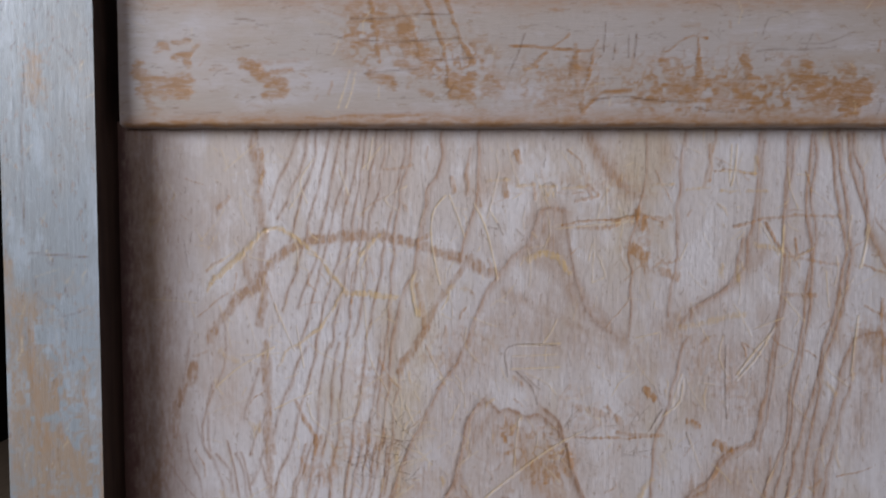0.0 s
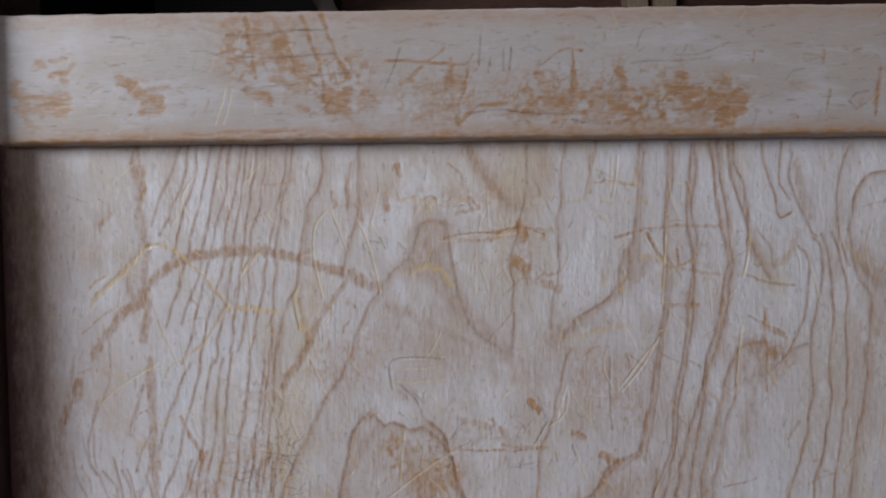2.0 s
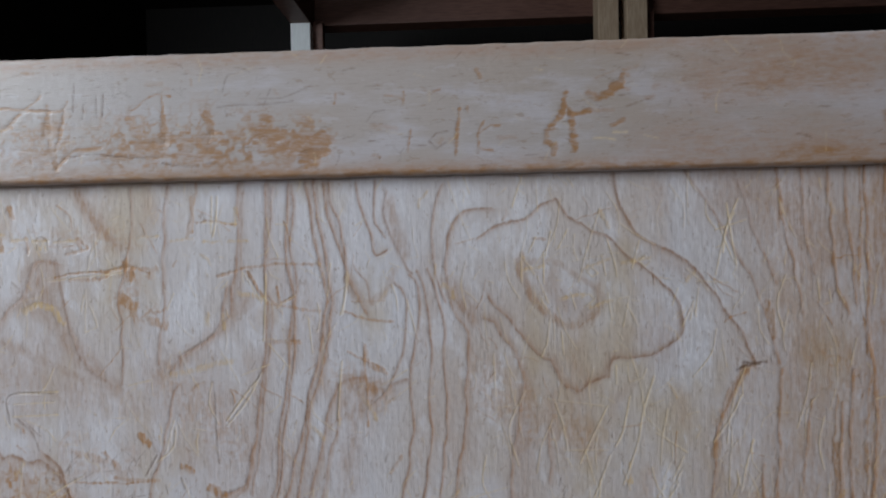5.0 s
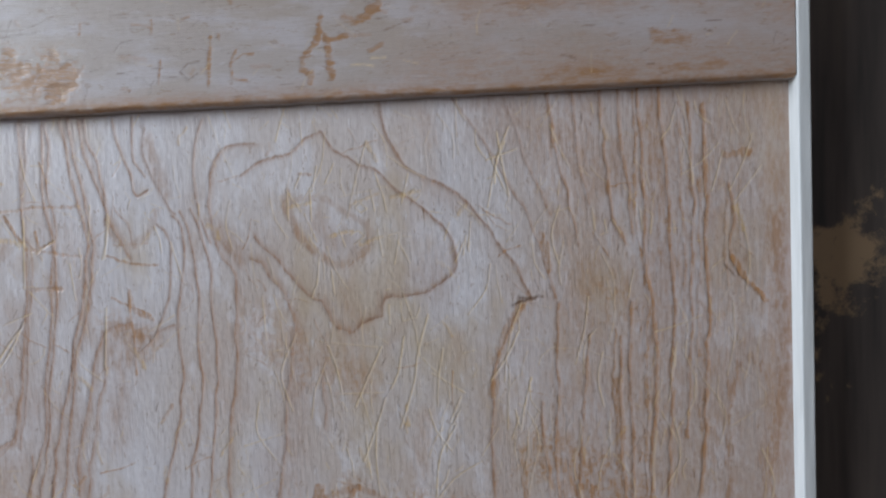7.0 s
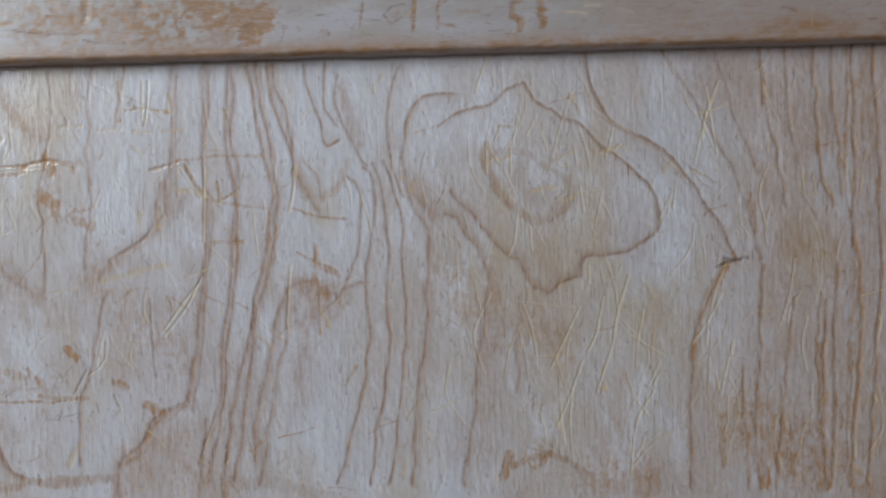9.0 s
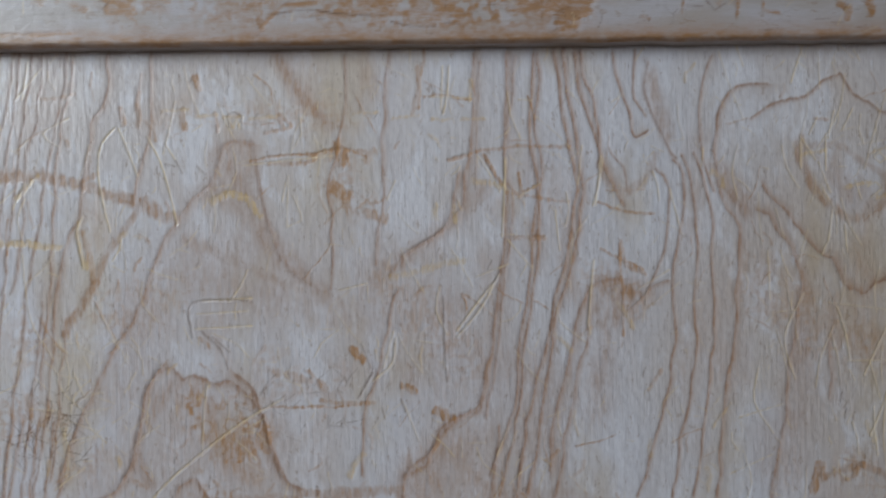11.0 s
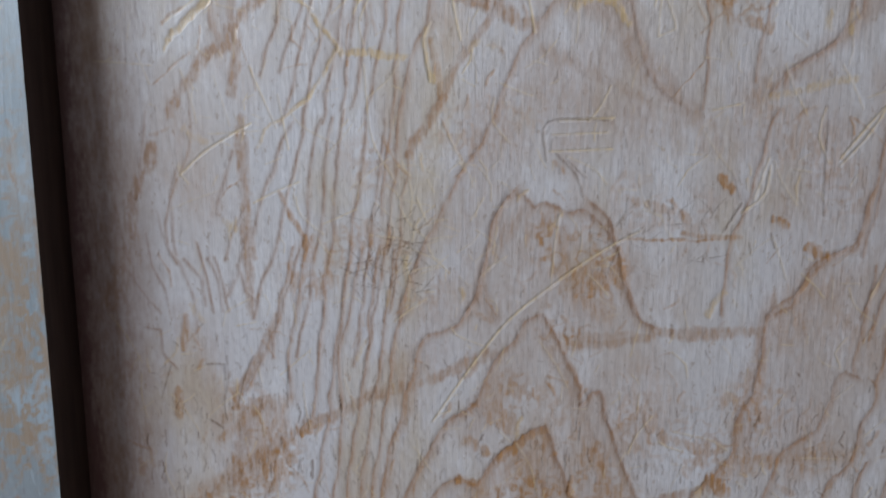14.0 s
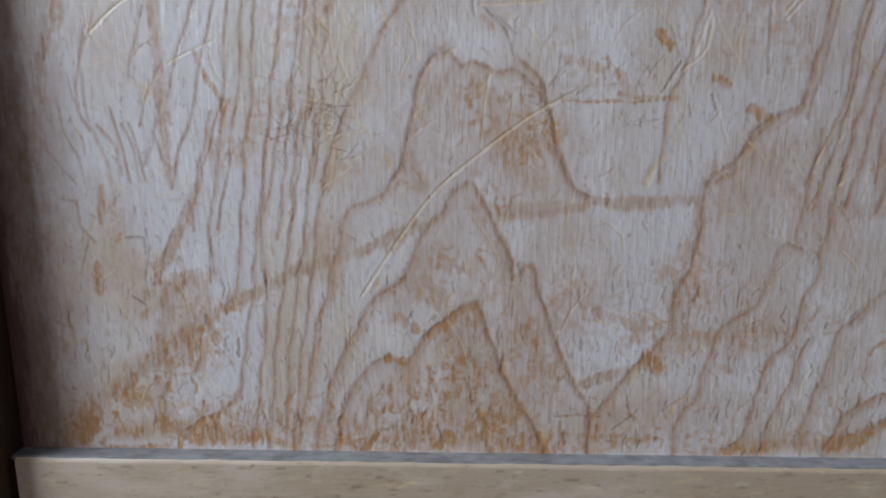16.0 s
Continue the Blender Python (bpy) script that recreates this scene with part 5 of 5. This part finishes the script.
top.mark("d", 1.0, 0.5, 0, "242,83 246,88 252,89")
top.mark("s", 3.0, 0.9, 0, "347,95 346,88 343,82 337,76 336,70 342,67")
top.mark("s", 3.0, 0.8, 0, "342,68 340,64")
top.mark("s", 3.6, 0.9, 0, "349,85 350,76 351,65")
top.mark("s", 2.2, 0.8, 0, "350,83 355,84 359,86")
top.mark("s", 4.2, 1.0, 0, "358,95 364,92 370,94 375,98")
top.mark("s", 2.0, 0.8, 0, "375,99 376,104")
top.mark("s", 2.6, 0.8, 0, "370,78 376,80")
top.mark("c", 1.4, 1.0, 0, "361,71 367,71 372,70")
top.mark("c", 1.4, 0.9, 0, "371,74 378,74")
top.mark("c", 1.0, 0.7, 0, "387,72 394,70")
top.mark("d", 1.0, 0.6, 0, "378,87 384,89")
top.mark("d", 1.0, 0.6, 0, "185,97 197,97 213,103")
top.mark("d", 1.0, 0.6, 0, "172,114 177,113 180,111")
top.mark("s", 2.0, 0.5, 0, "301,108 303,105")
top.mark("v", 9.0, 0.5, 0, "456,60 476,61 498,62")
top.mark("v", 20.0, 0.3, 0, "448,96 467,104 490,98")
top.mark("s", 1.5, 0.5, 0, "252,96 262,95")
top.mark("s", 6.0, 0.5, 0, "510,78 524,75")
top.mark("s", 4.0, 0.4, 0, "514,62 542,62")
for zone in ("400,62 580,60", "420,100 500,110 580,90", "-160,58 300,58 580,57", "-160,118 580,119"):
    top.mark("w", 40 if zone[0] == "4" else 9, 0.6, 0, zone)
# warm strip on the lower edge, with the edge's brown shade painted in
top.mark("v", 5, 0.55, 0, "-165,55.5 200,56 577,55.5")
for x in range(-150, 560, 45):
    top.mark("s", 2.5, 0.6, 0, "%d,56 %d,56.6" % (x, x + 8 + x * 7 % 19))
top.scatter("d", 260, (-165, 575), (58, 120), (2, 8), -14, (0.4, 0.8), (0.2, 0.6))
top.scatter("h", 60, (-165, 575), (58, 120), (3, 12), -10, (0.8, 2.5), (0.2, 0.5))
top.scatter("d", 70, (-165, 575), (58, 120), (2, 9), 70, (0.4, 0.7), (0.25, 0.6))
top.scatter("c", 60, (-165, 575), (58, 120), (3, 14), 60, (0.5, 0.8), (0.3, 0.6))
top.scatter("s", 30, (-165, 400), (60, 115), (2, 8), 60, (1, 2.5), (0.3, 0.6))
top.mesh("top_rail", RAIL_MARKED, -0.007, 0.037, partition, "worn pale wooden top rail with orange scuffs", radius=2.2, scale=1.2, worn=0.45)

low = Board(-172, 576.8, -362, -270.5, 1.2, 7, False)
low.scatter("c", 160, (-165, 575), (-300, -272), (2, 9), -10, (0.8, 2.5), (0.3, 0.8))
low.scatter("h", 60, (-165, 575), (-340, -274), (4, 18), -7, (1, 4), (0.2, 0.5))
low.scatter("d", 420, (-165, 575), (-310, -272), (2, 9), -8, (0.5, 1.0), (0.3, 0.75))
low.mesh("bottom_rail", LOW_WOOD, -0.0085, 0.038, partition, "light brown wooden bottom rail with a dusty ledge", radius=1.6, worn=0.5)

side = Board(-222.5, -174.5, -420, 330, 1.0, 9, True)
side.mark("h", 5.0, 0.9, 0, "-205,88 -203,80 -204,72")
side.mark("h", 3.0, 0.7, 0, "-207,79 -206,69")
side.mark("h", 8.0, 0.85, 0, "-222,-17 -219,-43 -217,-69 -216,-101 -215,-137")
side.mark("h", 4.0, 0.8, 0, "-210,-47 -209,-69 -207,-89 -205,-113")
side.mark("h", 4.0, 0.8, 0, "-204,-101 -201,-113 -201,-137")
side.mark("h", 12.0, 0.9, 0, "-201,-104 -196,-113 -195,-137")
side.mark("k", 34.0, 1.0, 0, "-209,-81 -198,-107 -192,-137")
side.mark("k", 26.0, 0.8, 0, "-216,-43 -212,-84 -207,-137")
side.mark("k", 30.0, 0.5, 0, "-193,-43 -189,-84 -184,-137")
side.mark("k", 12.0, 0.7, 0, "-204,90 -204,70")
side.mark("k", 10.0, 0.5, 0, "-184,90 -182,79")
side.mark("d", 1.2, 0.7, 0, "-209,84 -211,59 -212,23 -211,-0")
side.mark("d", 1.0, 0.7, 0, "-207,-23 -205,-33 -198,-37 -193,-43 -182,-40")
side.mark("d", 1.0, 0.7, 0, "-210,-11 -196,-12 -180,-13")
side.mark("d", 1.0, 0.6, 0, "-191,93 -186,88 -183,83")
side.mark("d", 0.9, 0.5, 0, "-183,31 -184,23")
side.mark("h", 14.0, 0.9, 0, "-191,-128 -191,-147 -191,-169")
side.mark("k", 30.0, 1.0, 0, "-188,-135 -186,-159 -184,-184 -182,-205")
side.mark("k", 20.0, 0.8, 0, "-188,-112 -185,-126")
side.mark("h", 2.0, 0.8, 0, "-175,-95 -174,-135 -173,-169 -173,-205")
side.scatter("h", 40, (-222, -178), (-330, -60), (3, 14), 14, (1.0, 3), (0.4, 0.9))
side.scatter("d", 200, (-222, -176), (-330, 200), (1.5, 7), 14, (0.4, 0.8), (0.25, 0.7))
side.scatter("c", 50, (-222, -176), (-330, 200), (3, 14), 30, (0.5, 1), (0.3, 0.6))
side.mesh("stile", STILE_WOOD, -0.018, 0.05, partition, "grey-white painted wooden stile with flaking paint", sides=BROWN_SIDE)
part("stile_foot", box(-0.2222, XL - 0.0003, -0.0175, 0.032, FZ, -0.42, 0.001), TIMBER, partition)
part("edge_strip", box(XR + 0.001, XR + 0.0072, -0.0075, 0.03, FZ, 0.40, 0.0008), PALE, partition, "thin pale strip of wood")
# thin strip added over the bottom rail's ledge as its grey dust
part("ledge_dust", box(XL, XR, -0.0074, 0.004, ZB - 0.001, ZB + 0.0013, 0.0006), GREY_DUST, partition, "grey dust on the bottom rail's ledge")
part("plinth", box(XL, XR, 0.0, 0.03, FZ, -0.362), TIMBER, partition, "plain wooden plinth board")
structure("wall_side", box(XR + 0.0105, 1.6, 0.012, 0.05, FZ, CZ), DARKWOOD, "dark varnished wooden boarding with worn streaks")

# ---- the timber frames beyond ----
Y0 = 2.33
def timber_frame(x0, x1, mat):
    t = tagged(empty("timber_frame", ((x0 + x1) / 2, Y0, FZ)), "rough pine post and beam frame in a dark room", "timber frame", "timber frames")
    part("post", box(x0, x0 + 0.1, Y0, Y0 + 0.1, FZ, 1.12 if x0 < 0 else 1.26, 0.004), PALE if x0 < 0 else mat, t, "pale post" if x0 < 0 else "")
    part("post", box(x1 - 0.1, x1, Y0, Y0 + 0.1, FZ, 1.26, 0.004), mat, t)
    part("jamb", box(x0 + 0.1, x0 + 0.15, Y0 + 0.05, Y0 + 0.1, FZ, 1.14, 0.003), REDWOOD, t, "dark red-brown jamb")
    part("beam", box(x0 + 0.005, x1 - 0.005, Y0 + 0.095, Y0 + 0.195, 1.14, 1.285, 0.004), REDWOOD, t, "red-brown beam")
    if x0 < 0:
        part("side_beam", box(x0, x0 + 0.1, Y0 - 0.9, Y0 + 0.11, 1.12, 1.285, 0.004), REDWOOD, t, "red-brown beam")
    return t


timber_frame(-0.55, 1.085, TIMBER)
timber_frame(1.125, 2.75, TIMBER)
